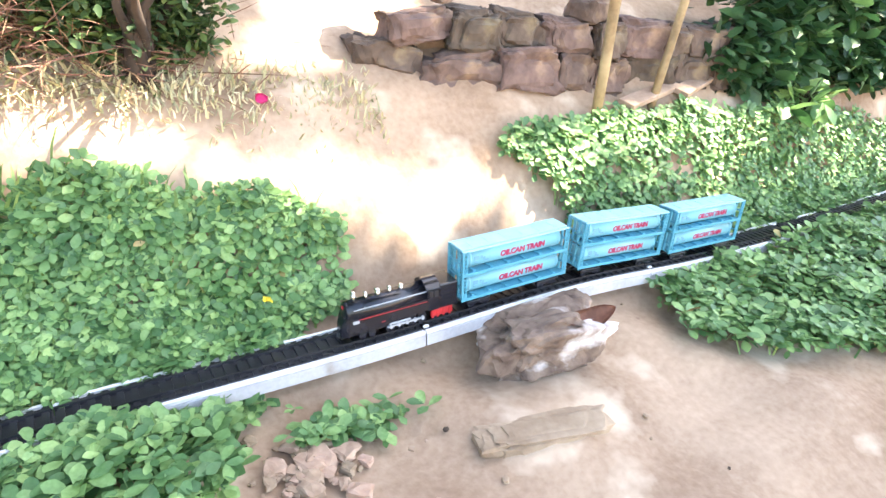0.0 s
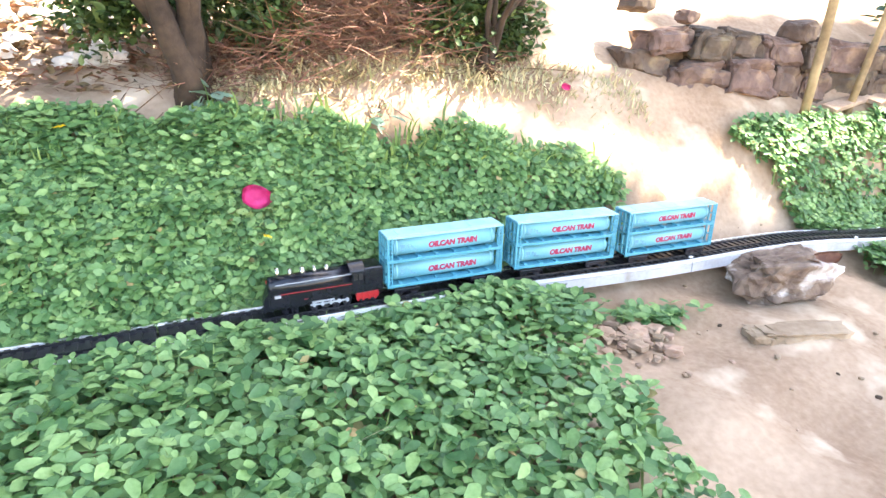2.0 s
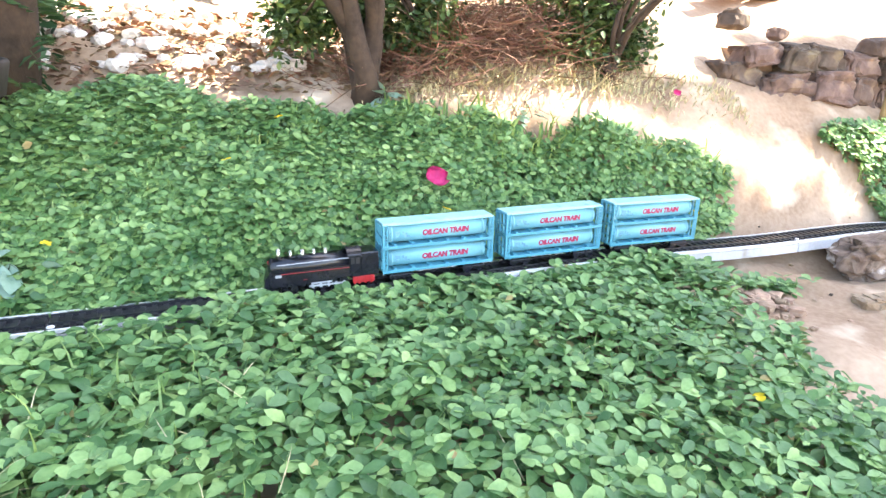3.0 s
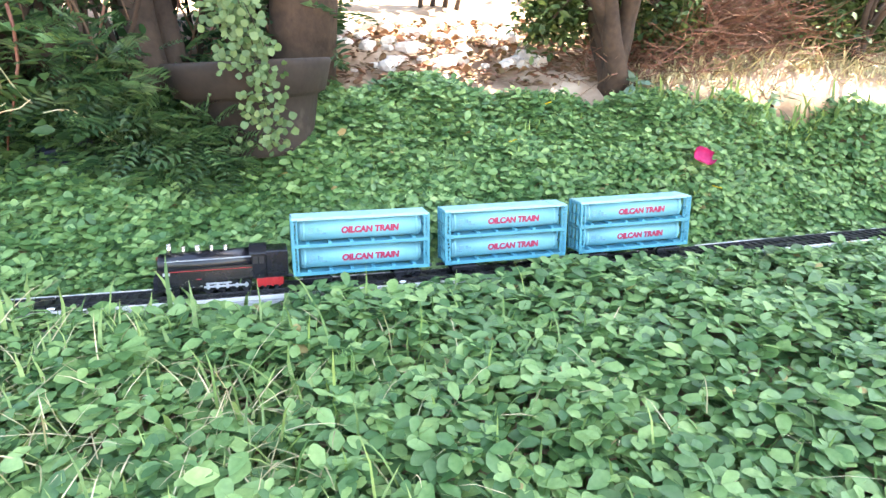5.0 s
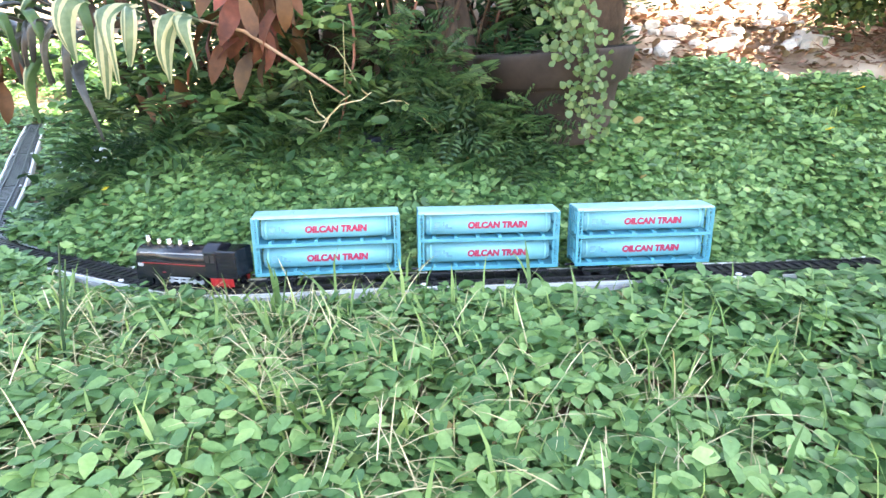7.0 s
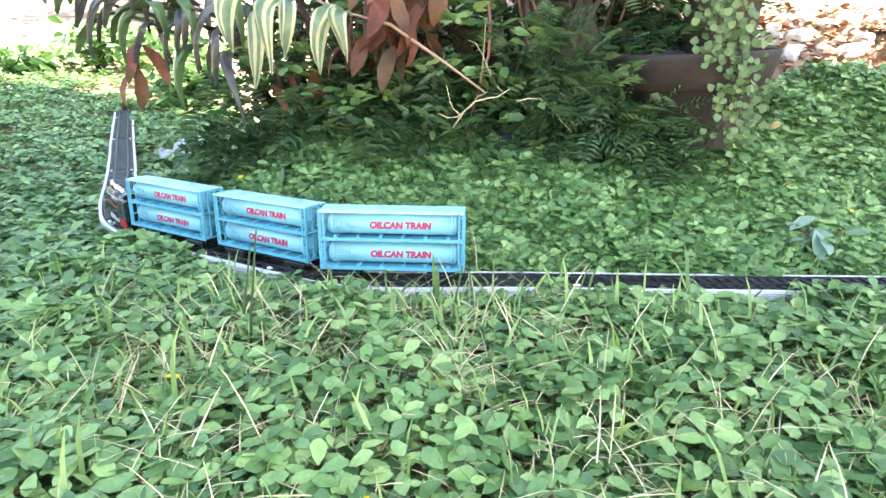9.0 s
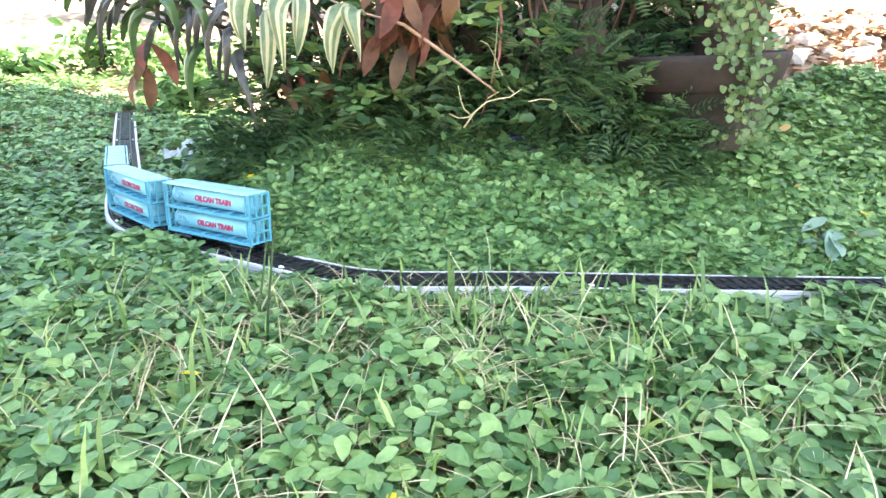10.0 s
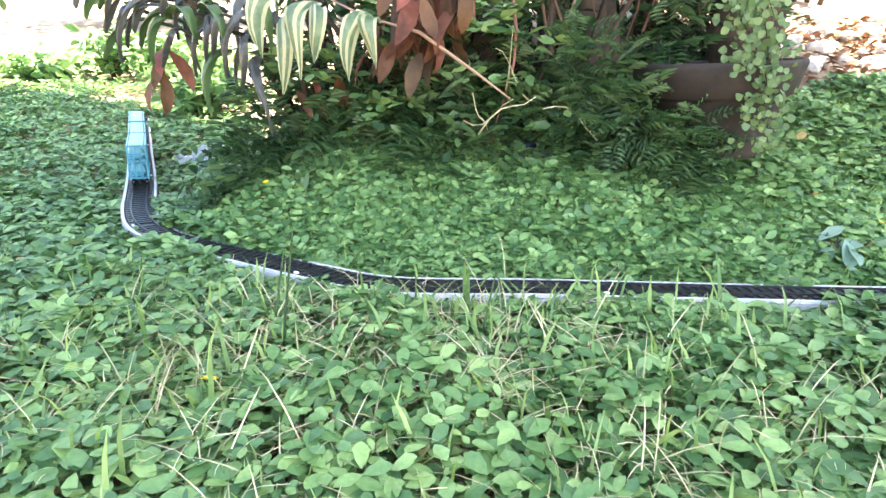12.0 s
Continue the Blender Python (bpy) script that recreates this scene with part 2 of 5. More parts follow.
def boulder(rx, ry, rz, seed, rough=0.35, detail=3, square=0.75):
    bm = bmesh.new()
    bmesh.ops.create_icosphere(bm, subdivisions=detail, radius=1)
    o = Vector((seed * 3.1, seed * 1.7, seed * 0.9))
    for v in bm.verts:
        d = v.co.normalized()
        k = 1 + rough * (noise.noise(d * 1.3 + o) + 0.5 * noise.noise(d * 3.1 + o) + 0.25 * noise.noise(d * 7 + o))
        flat = Vector([math.copysign(abs(c) ** square, c) for c in d])
        v.co = Vector((flat.x * rx, flat.y * ry, flat.z * rz)) * k
    return bm


def turns(yaw, tilt, spin, size, place):
    """Arrays of 4 x 4 poses: spin about the own length, tilt upwards, yaw, at a place."""
    n = len(yaw)
    cy, sy, ct, st, cs, ss = np.cos(yaw), np.sin(yaw), np.cos(tilt), np.sin(tilt), np.cos(spin), np.sin(spin)
    o, i = np.zeros(n), np.ones(n)
    Z = np.array([[cy, -sy, o], [sy, cy, o], [o, o, i]]).transpose(2, 0, 1)
    Y = np.array([[ct, o, -st], [o, i, o], [st, o, ct]]).transpose(2, 0, 1)
    X = np.array([[i, o, o], [o, cs, -ss], [o, ss, cs]]).transpose(2, 0, 1)
    out = np.zeros((n, 4, 4))
    out[:, :3, :3] = (Z @ Y @ X) * np.asarray(size).reshape(n, 1, -1)
    out[:, :3, 3], out[:, 3, 3] = place, 1
    return out


LEAF = np.array([[0, 0, 0], [0.26, 0.17, 0.06], [0.28, -0.19, 0.05], [0.36, 0, -0.02], [0.68, 0.29, 0.07], [0.66, -0.27, 0.05], [0.76, 0, 0], [0.93, 0.13, 0.01], [0.92, -0.14, 0.02], [1.02, 0, -0.05]])
LEAF_FACES = [(0, 3, 1), (0, 2, 3), (1, 3, 6, 4), (3, 2, 5, 6), (4, 6, 9, 7), (6, 5, 8, 9)]
BLADE = np.array([[0, 0.03, 0], [0, -0.03, 0], [0.45, 0.032, 0.06], [0.45, -0.032, 0.06], [0.8, 0.02, 0.03], [0.8, -0.02, 0.03], [1, 0, -0.06]])
BLADE_FACES = [(0, 1, 3, 2), (2, 3, 5, 4), (4, 5, 6)]
LONG = np.array([[0, 0.02, 0], [0, -0.02, 0], [0.3, 0.085, 0.05], [0.3, 0, 0.02], [0.3, -0.085, 0.05], [0.6, 0.1, 0.03], [0.6, 0, 0.0], [0.6, -0.1, 0.03], [0.85, 0.06, -0.05], [0.85, 0, -0.07], [0.85, -0.06, -0.05], [1, 0, -0.15]])
LONG_FACES = [(0, 1, 3), (0, 3, 2), (1, 4, 3), (2, 3, 6, 5), (3, 4, 7, 6), (5, 6, 9, 8), (6, 7, 10, 9), (8, 9, 11), (9, 10, 11)]



def pinnate(pairs=7):
    """A feathered leaf: pairs of leaflets along a drooping midrib, 1 long."""
    verts, faces = [], []
    for i in range(pairs):
        u = 0.16 + 0.78 * i / (pairs - 1)
        ln, droop = 0.34 * math.sin(math.pi * (0.22 + 0.70 * i / (pairs - 1))), -0.22 * u * u
        for side in (-1, 1):
            k = len(verts)
            verts += [(u, 0, droop), (u + 0.055 + 0.1 * ln, side * ln * 0.5, droop + 0.03), (u + 0.35 * ln, side * ln, droop - 0.02), (u - 0.045 + 0.1 * ln, side * ln * 0.55, droop + 0.02)]
            faces.append((k, k + 1, k + 2, k + 3) if side > 0 else (k, k + 3, k + 2, k + 1))
    k = len(verts)
    verts += [(0, 0.006, 0), (0, -0.006, 0), (0.5, -0.005, -0.05), (0.5, 0.005, -0.05), (1.0, 0, -0.24)]
    faces += [(k, k + 1, k + 2, k + 3), (k + 3, k + 2, k + 4)]
    return np.array(verts, float), faces


FEATHER, FEATHER_FACES = pinnate()


# ---- the lie of the land ----
SLOPE_L = ([-60, -3, -0.5, 0.05, 0.116, 0.2, 0.27, 0.36, 0.40, 0.45, 0.5, 0.56, 0.7, 1, 2, 6, 60], [-3, -0.5, -0.1, 0.085, 0.1, 0.113, 0.118, 0.124, 0.16, 0.205, 0.235, 0.285, 0.35, 0.43, 0.6, 1.2, 4])
SLOPE_R = ([-60, -3, -0.5, 0.2, 0.3, 0.38, 0.42, 0.5, 0.6, 1, 2, 6, 60], [-3, -0.5, -0.02, 0.108, 0.12, 0.126, 0.18, 0.295, 0.375, 0.6, 0.9, 1.6, 4])
SLOPE_W = ([-60, -3, -0.5, 0.1, 0.27, 0.4, 0.6, 0.8, 1, 1.6, 3, 6, 60], [-3, -0.5, -0.1, 0.09, 0.114, 0.12, 0.128, 0.142, 0.158, 0.25, 0.5, 1.1, 4])


def ease(v, a, b):
    k = np.clip((v - a) / (b - a), 0, 1)
    return k * k * (3 - 2 * k)


def land(x, y):
    """The height of the soil."""
    x, y = np.asarray(x, float), np.asarray(y, float)

    def soft_line(line):
        return sum(np.interp(y + d, *line) for d in (-0.03, -0.015, 0, 0.015, 0.03)) / 5

    r, w = ease(x, -0.35, 0.0), ease(x, -1.0, -1.3)
    z = (1 - r) * ((1 - w) * soft_line(SLOPE_L) + w * soft_line(SLOPE_W)) + r * soft_line(SLOPE_R)
    bed = track_z(x) - 0.021 + 1.3 * np.maximum(0, np.abs(y - track_y(x)) - 0.032) + 3 * ease(x, -0.1, 0.15) * np.maximum(0, np.abs(y - track_y(x)) - 0.055)
    return np.where(x > -1.0, np.minimum(z, bed), z)


def bumps(x, y):
    return 0.006 * np.sin(x * 23 + 1.3 * np.sin(y * 17)) * np.cos(y * 29 + x * 7) + 0.003 * np.sin(x * 61 + y * 47)


def path_edge(y):
    """The x at which the carpet of leaves ends and the bare path begins."""
    return np.interp(y, [-1, 0.0, 0.1, 0.2, 0.27, 0.30, 0.35, 0.40, 0.445, 0.46, 0.485, 0.50, 0.55], [0.0, 0.0, 0.012, 0.010, 0.012, 0.026, 0.055, 0.11, 0.155, 0.09, -0.06, -0.13, -0.32])


def back_edge(x):
    """The y at which the carpet ends under the trees."""
    return np.interp(x, [-3, -2.1, -1.5, -1.25, -1.1, -0.9, -0.6, -0.5, -0.3, -0.13, 0.0, 0.15], [1.6, 1.5, 1.25, 0.9, 0.62, 0.59, 0.565, 0.562, 0.545, 0.50, 0.475, 0.448])


# ---- track ----
KNOTS = [(1.2, 0.4220, 0.1600), (0.85, 0.4040, 0.1530), (0.54, 0.3896, 0.1572), (0.35, 0.3828, 0.1672), (0.15, 0.3781, 0.1612), (-0.04, 0.3750, 0.1582), (-0.29, 0.3597, 0.1512), (-0.5, 0.3409, 0.1481),
         (-0.7, 0.3193, 0.1489), (-0.85, 0.3020, 0.1509), (-0.97, 0.2882, 0.1515), (-1.05, 0.3250, 0.1480), (-1.12, 0.3580, 0.1480), (-1.18, 0.3860, 0.1480), (-1.23, 0.4150, 0.1480), (-1.275, 0.4570, 0.1490), (-1.315, 0.5130, 0.1520), (-1.352, 0.5780, 0.1580), (-1.4, 0.6600, 0.1630), (-1.47, 0.7750, 0.1700), (-1.54, 0.8900, 0.1810), (-1.72, 1.1900, 0.2050)]


def rail_line():
    """The middle of the rails' top, evenly stepped, with the length from its start."""
    k = np.array([KNOTS[0], *KNOTS, KNOTS[-1]], float)
    pts = []
    for i in range(1, len(k) - 2):
        p0, p1, p2, p3 = k[i - 1 : i + 3]
        for u in np.linspace(0, 1, 24, endpoint=False):
            pts.append(0.5 * (2 * p1 + (p2 - p0) * u + (2 * p0 - 5 * p1 + 4 * p2 - p3) * u**2 + (3 * p1 - p0 - 3 * p2 + p3) * u**3))
    pts.append(k[-2])
    pts = np.array(pts)
    return pts, np.r_[0, np.cumsum(np.linalg.norm(np.diff(pts, axis=0), axis=1))]


LINE, RUN = rail_line()


def track_y(x):
    return np.interp(x, LINE[::-1, 0], LINE[::-1, 1])


def track_z(x):
    return np.interp(x, LINE[::-1, 0], LINE[::-1, 2])


# ---- ground ----
def build_ground():
    xs = np.r_[-60, -30, -12, -6, -4, -3, np.arange(-2.4, 1.6, 0.02), 1.8, 2.4, 3, 4, 6, 12, 30, 60]
    ys = np.r_[-60, -20, -6, -3, -1.5, -0.8, np.arange(-0.4, 1.3, 0.02), 1.4, 1.6, 1.9, 2.4, 3, 4, 6, 12, 30, 60]
    X, Y = np.meshgrid(xs, ys)
    Z = land(X, Y) + bumps(X, Y) * (np.abs(X) < 3) * (np.abs(Y) < 2)
    n, m = X.shape
    faces = [(i * m + j, i * m + j + 1, i * m + m + j + 1, i * m + m + j) for i in range(n - 1) for j in range(m - 1)]
    ob = raw("ground", np.stack([X.ravel(), Y.ravel(), Z.ravel()], 1), faces, M["dirt"], smooth=True)
    tagged(ob, "bare trodden brown garden soil on a slope", "ground", kind="structure")


build_ground()
rng = np.random.default_rng(4)


def on_line(s):
    return Vector([np.interp(s, RUN, LINE[:, i]) for i in range(3)])


def line_pose(s, half=0.03):
    """A pose on the rails: x ahead along the train's way, z up."""
    a, b = on_line(s - half), on_line(s + half)
    x = (b - a).normalized()
    y = Vector((0, 0, 1)).cross(x).normalized()
    z = x.cross(y)
    m = Matrix((x, y, z)).transposed().to_4x4()
    m.translation = on_line(s)
    return m


def sweep(name, s0, s1, profile, material, parent=None, label="", step=0.012, smooth=False):
    """A closed profile of (across, up) carried along the rails from s0 to s1."""
    n = max(2, int((s1 - s0) / step) + 1)
    verts, faces, k = [], [], len(profile)
    for s in np.linspace(s0, s1, n):
        m = line_pose(s, 0.008)
        verts += [m @ Vector((0, y, z)) for y, z in profile]
    for i in range(n - 1):
        for j in range(k):
            a, b = i * k + j, i * k + (j + 1) % k
            faces.append((a, b, b + k, a + k))
    faces += [tuple(range(k - 1, -1, -1)), tuple(range((n - 1) * k, n * k))]
    return raw(name, verts, faces, material, parent, label, smooth)


def build_track():
    total, length, s, n = RUN[-1], 0.252, 0.0, 0
    sleeper = None
    while s < total - 0.02:
        e = min(s + length, total)
        strip = new("track_support")
        tagged(strip, "pale grey painted strip laid under the toy track", "strip", "support strips")
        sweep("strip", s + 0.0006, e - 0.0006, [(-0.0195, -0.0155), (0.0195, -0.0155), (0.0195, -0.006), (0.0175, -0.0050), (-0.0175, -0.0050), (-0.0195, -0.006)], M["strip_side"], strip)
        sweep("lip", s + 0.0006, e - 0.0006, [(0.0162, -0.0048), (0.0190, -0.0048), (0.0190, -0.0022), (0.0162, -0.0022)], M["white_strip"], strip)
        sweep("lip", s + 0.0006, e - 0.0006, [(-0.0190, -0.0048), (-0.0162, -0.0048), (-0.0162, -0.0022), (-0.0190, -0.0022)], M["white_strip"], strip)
        track = new("track_section")
        tagged(track, "black plastic toy track section with moulded sleepers", "toy track", "track sections")
        sweep("bed", s + 0.0008, e - 0.0008, [(-0.0155, -0.0046), (0.0155, -0.0046), (0.0140, -0.0026), (-0.0140, -0.0026)], M["track"], track)
        for y in (-0.0082, 0.0082):
            sweep("rail", s + 0.0008, e - 0.0008, [(y - 0.0010, -0.0027), (y + 0.0010, -0.0027), (y + 0.0008, 0), (y - 0.0008, 0)], M["track"], track)
        for k in range(int((e - s) / 0.0084)):
            if sleeper is None:
                bm = bmesh.new()
                box(bm, -0.0021, 0.0021, -0.0136, 0.0136, -0.0027, -0.0013)
                ob = part("sleeper", bm, M["track"], track)
                sleeper = ob.data
            else:
                ob = new("sleeper", sleeper)
                ob.parent = track
            ob.matrix_basis = line_pose(s + 0.004 + k * 0.0084, 0.006)
        for y in (-0.0128, 0.0128):
            bm = bmesh.new()
            bmesh.ops.create_uvsphere(bm, u_segments=10, v_segments=6, radius=0.0024, matrix=line_pose(min(e + 0.0, total - 0.01), 0.006) @ Matrix.LocRotScale((-0.003, y, -0.0018), None, (1.3, 0.8, 0.5)))
            part("joint_clip", bm, M["clip"], track, "small white joint clip", True)
        s, n = e, n + 1


build_track()


# ---- train ----
def wheel_set(parent, x, r=0.0042):
    for y in (-0.0078, 0.0078):
        bm = bmesh.new()
        rod(bm, (x, y - 0.0013, r), (x, y + 0.0013, r), r, n=16)
        rod(bm, (x, y - 0.0016, r), (x, y + 0.0016, r), r * 0.35, n=10)
        part("wheel", bm, M["black"], parent)


def letters(size):
    cu = bpy.data.curves.new("letters", "FONT")
    cu.body, cu.size, cu.extrude, cu.align_x, cu.align_y, cu.offset = "OILCAN TRAIN", size, 0.00012, "CENTER", "CENTER", 0.00042
    cu.shear = 0.10
    ob = bpy.data.objects.new("letters", cu)
    scene.collection.objects.link(ob)
    bpy.context.view_layer.update()
    me = bpy.data.meshes.new_from_object(ob.evaluated_get(bpy.context.evaluated_depsgraph_get()))
    bpy.data.objects.remove(ob)
    me.materials.append(M["letters"])
    return me


WORDS = letters(0.0066)
WORDS.name = "lettering"


def tank_wagon():
    """Double-deck tank wagon, 11 cm long; origin on the rails below its middle, x ahead."""
    w = new("tank_wagon")
    L, W = 0.0540, 0.0112
    decks = ((0.0100, 0.0305), (0.0322, 0.0527))
    for z0, z1 in decks:
        bm = bmesh.new()
        box(bm, -L, L, -W + 0.0012, W - 0.0012, z0, z0 + 0.0012, 0.0003)
        for y in (-W, W):
            box(bm, -L, L, y - 0.0007, y + 0.0007, z0 - 0.0008, z0 + 0.0018, 0.0002)
        for x in np.linspace(-L + 0.012, L - 0.012, 6):
            box(bm, float(x) - 0.0012, float(x) + 0.0012, -W + 0.001, W - 0.001, z0 + 0.0012, z0 + 0.0030)
        part("deck", bm, M["blue"], w, "sky-blue plastic deck")
        bm = bmesh.new()
        r, zc = 0.0088, z0 + 0.0114
        rod(bm, (-L + 0.0075, 0, zc), (L - 0.0075, 0, zc), r, n=40)
        for x in (-L + 0.0075, L - 0.0075):
            bmesh.ops.create_uvsphere(bm, u_segments=24, v_segments=12, radius=1, matrix=Matrix.LocRotScale((x, 0, zc), None, (0.0026, r, r)))
        tank = part("tank", bm, M["tank"], w, "pale blue tank with red lettering", True)
        for x in (-L + 0.0095, L - 0.0095):
            bm = bmesh.new()
            rod(bm, (x - 0.0006, 0, zc), (x + 0.0006, 0, zc), r + 0.00025, n=40)
            part("hoop", bm, M["tank"], tank, smooth=False)
        for side in (-1, 1):
            word = new("lettering", WORDS)
            word.parent = tank
            face = Matrix.Translation((0.0065 * -side, side * (r + 0.00004), zc - 0.0004))
            word.matrix_basis = face @ Matrix.Rotation(radians(0 if side < 0 else 180), 4, "Z") @ Matrix.Rotation(radians(90), 4, "X")
            bm = bmesh.new()
            for dx, dz, h, b in ((-0.0395, 0.0009, 0.0034, 0.0042), (-0.0402, -0.0022, 0.0012, 0.0030), (-0.0345, 0.0010, 0.0030, 0.0014), (-0.0322, -0.0006, 0.0036, 0.0022), (-0.0300, -0.0020, 0.0014, 0.0040)):
                x = -dx * side
                box(bm, x - b / 2, x + b / 2, side * (r - 0.0003) - 0.0005, side * (r - 0.0003) + 0.0005, zc + dz - h / 2, zc + dz + h / 2)
            part("printed_mark", bm, M["mark"], tank, "small dark blue printed mark")
        for x in (-L, L):
            s = 1 if x > 0 else -1
            bm = bmesh.new()
            for y in (-W + 0.0009, -0.0036, 0.0036, W - 0.0009):
                box(bm, x - s * 0.0020, x, y - 0.0008, y + 0.0008, z0, z1 + 0.0010)
            for z in (z0 + 0.0009, z0 + 0.0100, z1 - 0.0004):
                box(bm, x - s * 0.0016, x - s * 0.0003, -W, W, z - 0.0007, z + 0.0007)
            part("end_frame", bm, M["blue"], w, "sky-blue lattice end frame")
            for y in (-W - 0.0002, W + 0.0002):
                bm = bmesh.new()
                for dx in (0.0003, 0.0040):
                    box(bm, x - s * dx - 0.0005, x - s * dx + 0.0005, y - 0.0005, y + 0.0005, z0 - 0.001, z1 + 0.0008)
                for z in np.arange(z0 + 0.0022, z1, 0.0032):
                    box(bm, min(x, x - s * 0.0042), max(x, x - s * 0.0042), y - 0.0004, y + 0.0004, z, z + 0.0008)
                part("ladder", bm, M["blue"], w)
    # roof plate and top rails carry the sky's sheen as a lighter blue
    bm = bmesh.new()
    box(bm, -L + 0.0005, L - 0.0005, -W + 0.0024, W - 0.0024, 0.0533, 0.0546, 0.0005)
    for x in np.linspace(-L + 0.012, L - 0.012, 6):
        box(bm, float(x) - 0.0010, float(x) + 0.0010, -0.006, 0.006, 0.0546, 0.0549)
    part("roof", bm, M["roof"], w, "flat roof plate, its blue paled for sky reflection")
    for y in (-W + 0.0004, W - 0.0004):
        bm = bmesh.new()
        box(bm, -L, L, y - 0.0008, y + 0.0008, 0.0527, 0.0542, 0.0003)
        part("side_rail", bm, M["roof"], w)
    bm = bmesh.new()
    box(bm, -L + 0.006, L - 0.006, -0.0045, 0.0045, 0.0068, 0.0092)
    part("underframe", bm, M["black"], w, "black underframe")
    for x in (-0.036, 0.036):
        bm = bmesh.new()
        for y in (-0.0094, 0.0094):
            box(bm, x - 0.0115, x + 0.0115, y - 0.0009, y + 0.0009, 0.0030, 0.0066, 0.0005)
        box(bm, x - 0.004, x + 0.004, -0.0094, 0.0094, 0.0052, 0.0076)
        part("bogie", bm, M["black"], w, "black bogie")
        for dx in (-0.0070, 0.0070):
            wheel_set(w, x + dx)
    for x in (-L, L):
        bm = bmesh.new()
        rod(bm, (x * 0.9, 0, 0.0072), (x * 1.09, 0, 0.0072), 0.0013)
        part("coupling", bm, M["black"], w)
    return tagged(w, "sky-blue double-deck tank wagon lettered in red", "toy wagon", "tank wagons")


def locomotive():
    """Black toy steam engine with its tender cab, 12 cm long; x ahead."""
    e = new("toy_locomotive")
    bm = bmesh.new()
    rod(bm, (-0.032, 0, 0.0222), (0.054, 0, 0.0212), 0.0098, 0.0092, n=28)
    bmesh.ops.create_uvsphere(bm, u_segments=20, v_segments=12, radius=1, matrix=Matrix.LocRotScale((0.054, 0, 0.0215), None, (0.0045, 0.0090, 0.0090)))
    part("boiler", bm, M["black"], e, "gloss black boiler", True)
    bm = bmesh.new()
    verts = []
    for x, w, z0, z1 in ((-0.032, 0.0110, 0.0105, 0.0215), (0.008, 0.0110, 0.0095, 0.0212), (0.022, 0.0110, 0.0062, 0.0208), (0.046, 0.0108, 0.0070, 0.0200), (0.057, 0.0092, 0.0045, 0.0205), (0.0625, 0.0050, 0.0030, 0.0120)):
        verts.append([bm.verts.new(p) for p in ((x, -w, z0), (x, w, z0), (x, w * 0.9, z1), (x, -w * 0.9, z1))])
    for a, b in zip(verts, verts[1:]):
        for k in range(4):
            bm.faces.new((a[k], a[(k + 1) % 4], b[(k + 1) % 4], b[k]))
    bm.faces.new(verts[-1]), bm.faces.new(list(reversed(verts[0])))
    bmesh.ops.recalc_face_normals(bm, faces=bm.faces)
    bmesh.ops.bevel(bm, geom=list(bm.edges), offset=0.0008, segments=2, affect="EDGES")
    part("skirt", bm, M["black"], e, "gloss black streamlined skirt")
    for y in (-1, 1):
        bm = bmesh.new()
        box(bm, -0.030, 0.046, y * 0.0104 - 0.0004, y * 0.0104 + 0.0003, 0.0186, 0.0190)
        box(bm, 0.018, 0.022, y * 0.0108 - 0.0004, y * 0.0108 + 0.0003, 0.0120, 0.0124)
        part("red_line", bm, M["red"], e, "thin red line")
        bm = bmesh.new()
        rod(bm, (-0.030, y * 0.0085, 0.0268), (0.050, y * 0.0076, 0.0258), 0.0005, n=6)
        for x in (-0.022, -0.002, 0.018, 0.038):
            rod(bm, (x, y * 0.0068, 0.0266), (x, y * 0.0090, 0.0266), 0.0006, n=6)
        part("handrail", bm, M["grey"], e, "grey boiler handrail")
        bm = bmesh.new()
        box(bm, 0.0455, 0.0520, y * 0.0102 - 0.0005, y * 0.0102 + 0.0003, 0.0160, 0.0182)
        part("number_plate", bm, M["grey"], e, "small grey bar of a plate")
        bm = bmesh.new()
        box(bm, -0.026, 0.016, y * 0.0104 - 0.0007, y * 0.0104 + 0.0007, 0.0050, 0.0064, 0.0003)
        box(bm, -0.010, 0.014, y * 0.0106 - 0.0006, y * 0.0106 + 0.0006, 0.0075, 0.0088, 0.0003)
        for x in (-0.024, -0.015, -0.006, 0.003, 0.012):
            rod(bm, (x, y * 0.0098, 0.0057), (x, y * 0.0114, 0.0057), 0.0018, n=10)
        part("coupling_rod", bm, M["grey"], e, "grey side rod")
        bm = bmesh.new()
        box(bm, -0.060, -0.034, y * 0.0098 - 0.0008, y * 0.0098 + 0.0008, 0.0035, 0.0096, 0.0006)
        for x in (-0.056, -0.049, -0.042, -0.036):
            box(bm, x - 0.0012, x + 0.0012, y * 0.0106 - 0.0006, y * 0.0106 + 0.0006, 0.0028, 0.0098, 0.0003)
        part("truck_frame", bm, M["red"], e, "red truck frame")
    for x in (-0.024, -0.012, 0.000, 0.012):
        wheel_set(e, x, 0.0054)
    for x in (-0.054, -0.042, 0.032, 0.042):
        wheel_set(e, x, 0.0040)
    for x, r, h in ((0.0460, 0.0024, 0.0070), (0.0330, 0.0020, 0.0045), (0.020, 0.0028, 0.0050), (0.0070, 0.0020, 0.0045), (-0.006, 0.0024, 0.0040)):
        bm = bmesh.new()
        rod(bm, (x, 0, 0.0290), (x, 0, 0.0300 + h), r, r * 0.85, 14)
        rod(bm, (x, 0, 0.0300 + h), (x, 0, 0.0310 + h), r * 1.15, r * 0.7, 14)
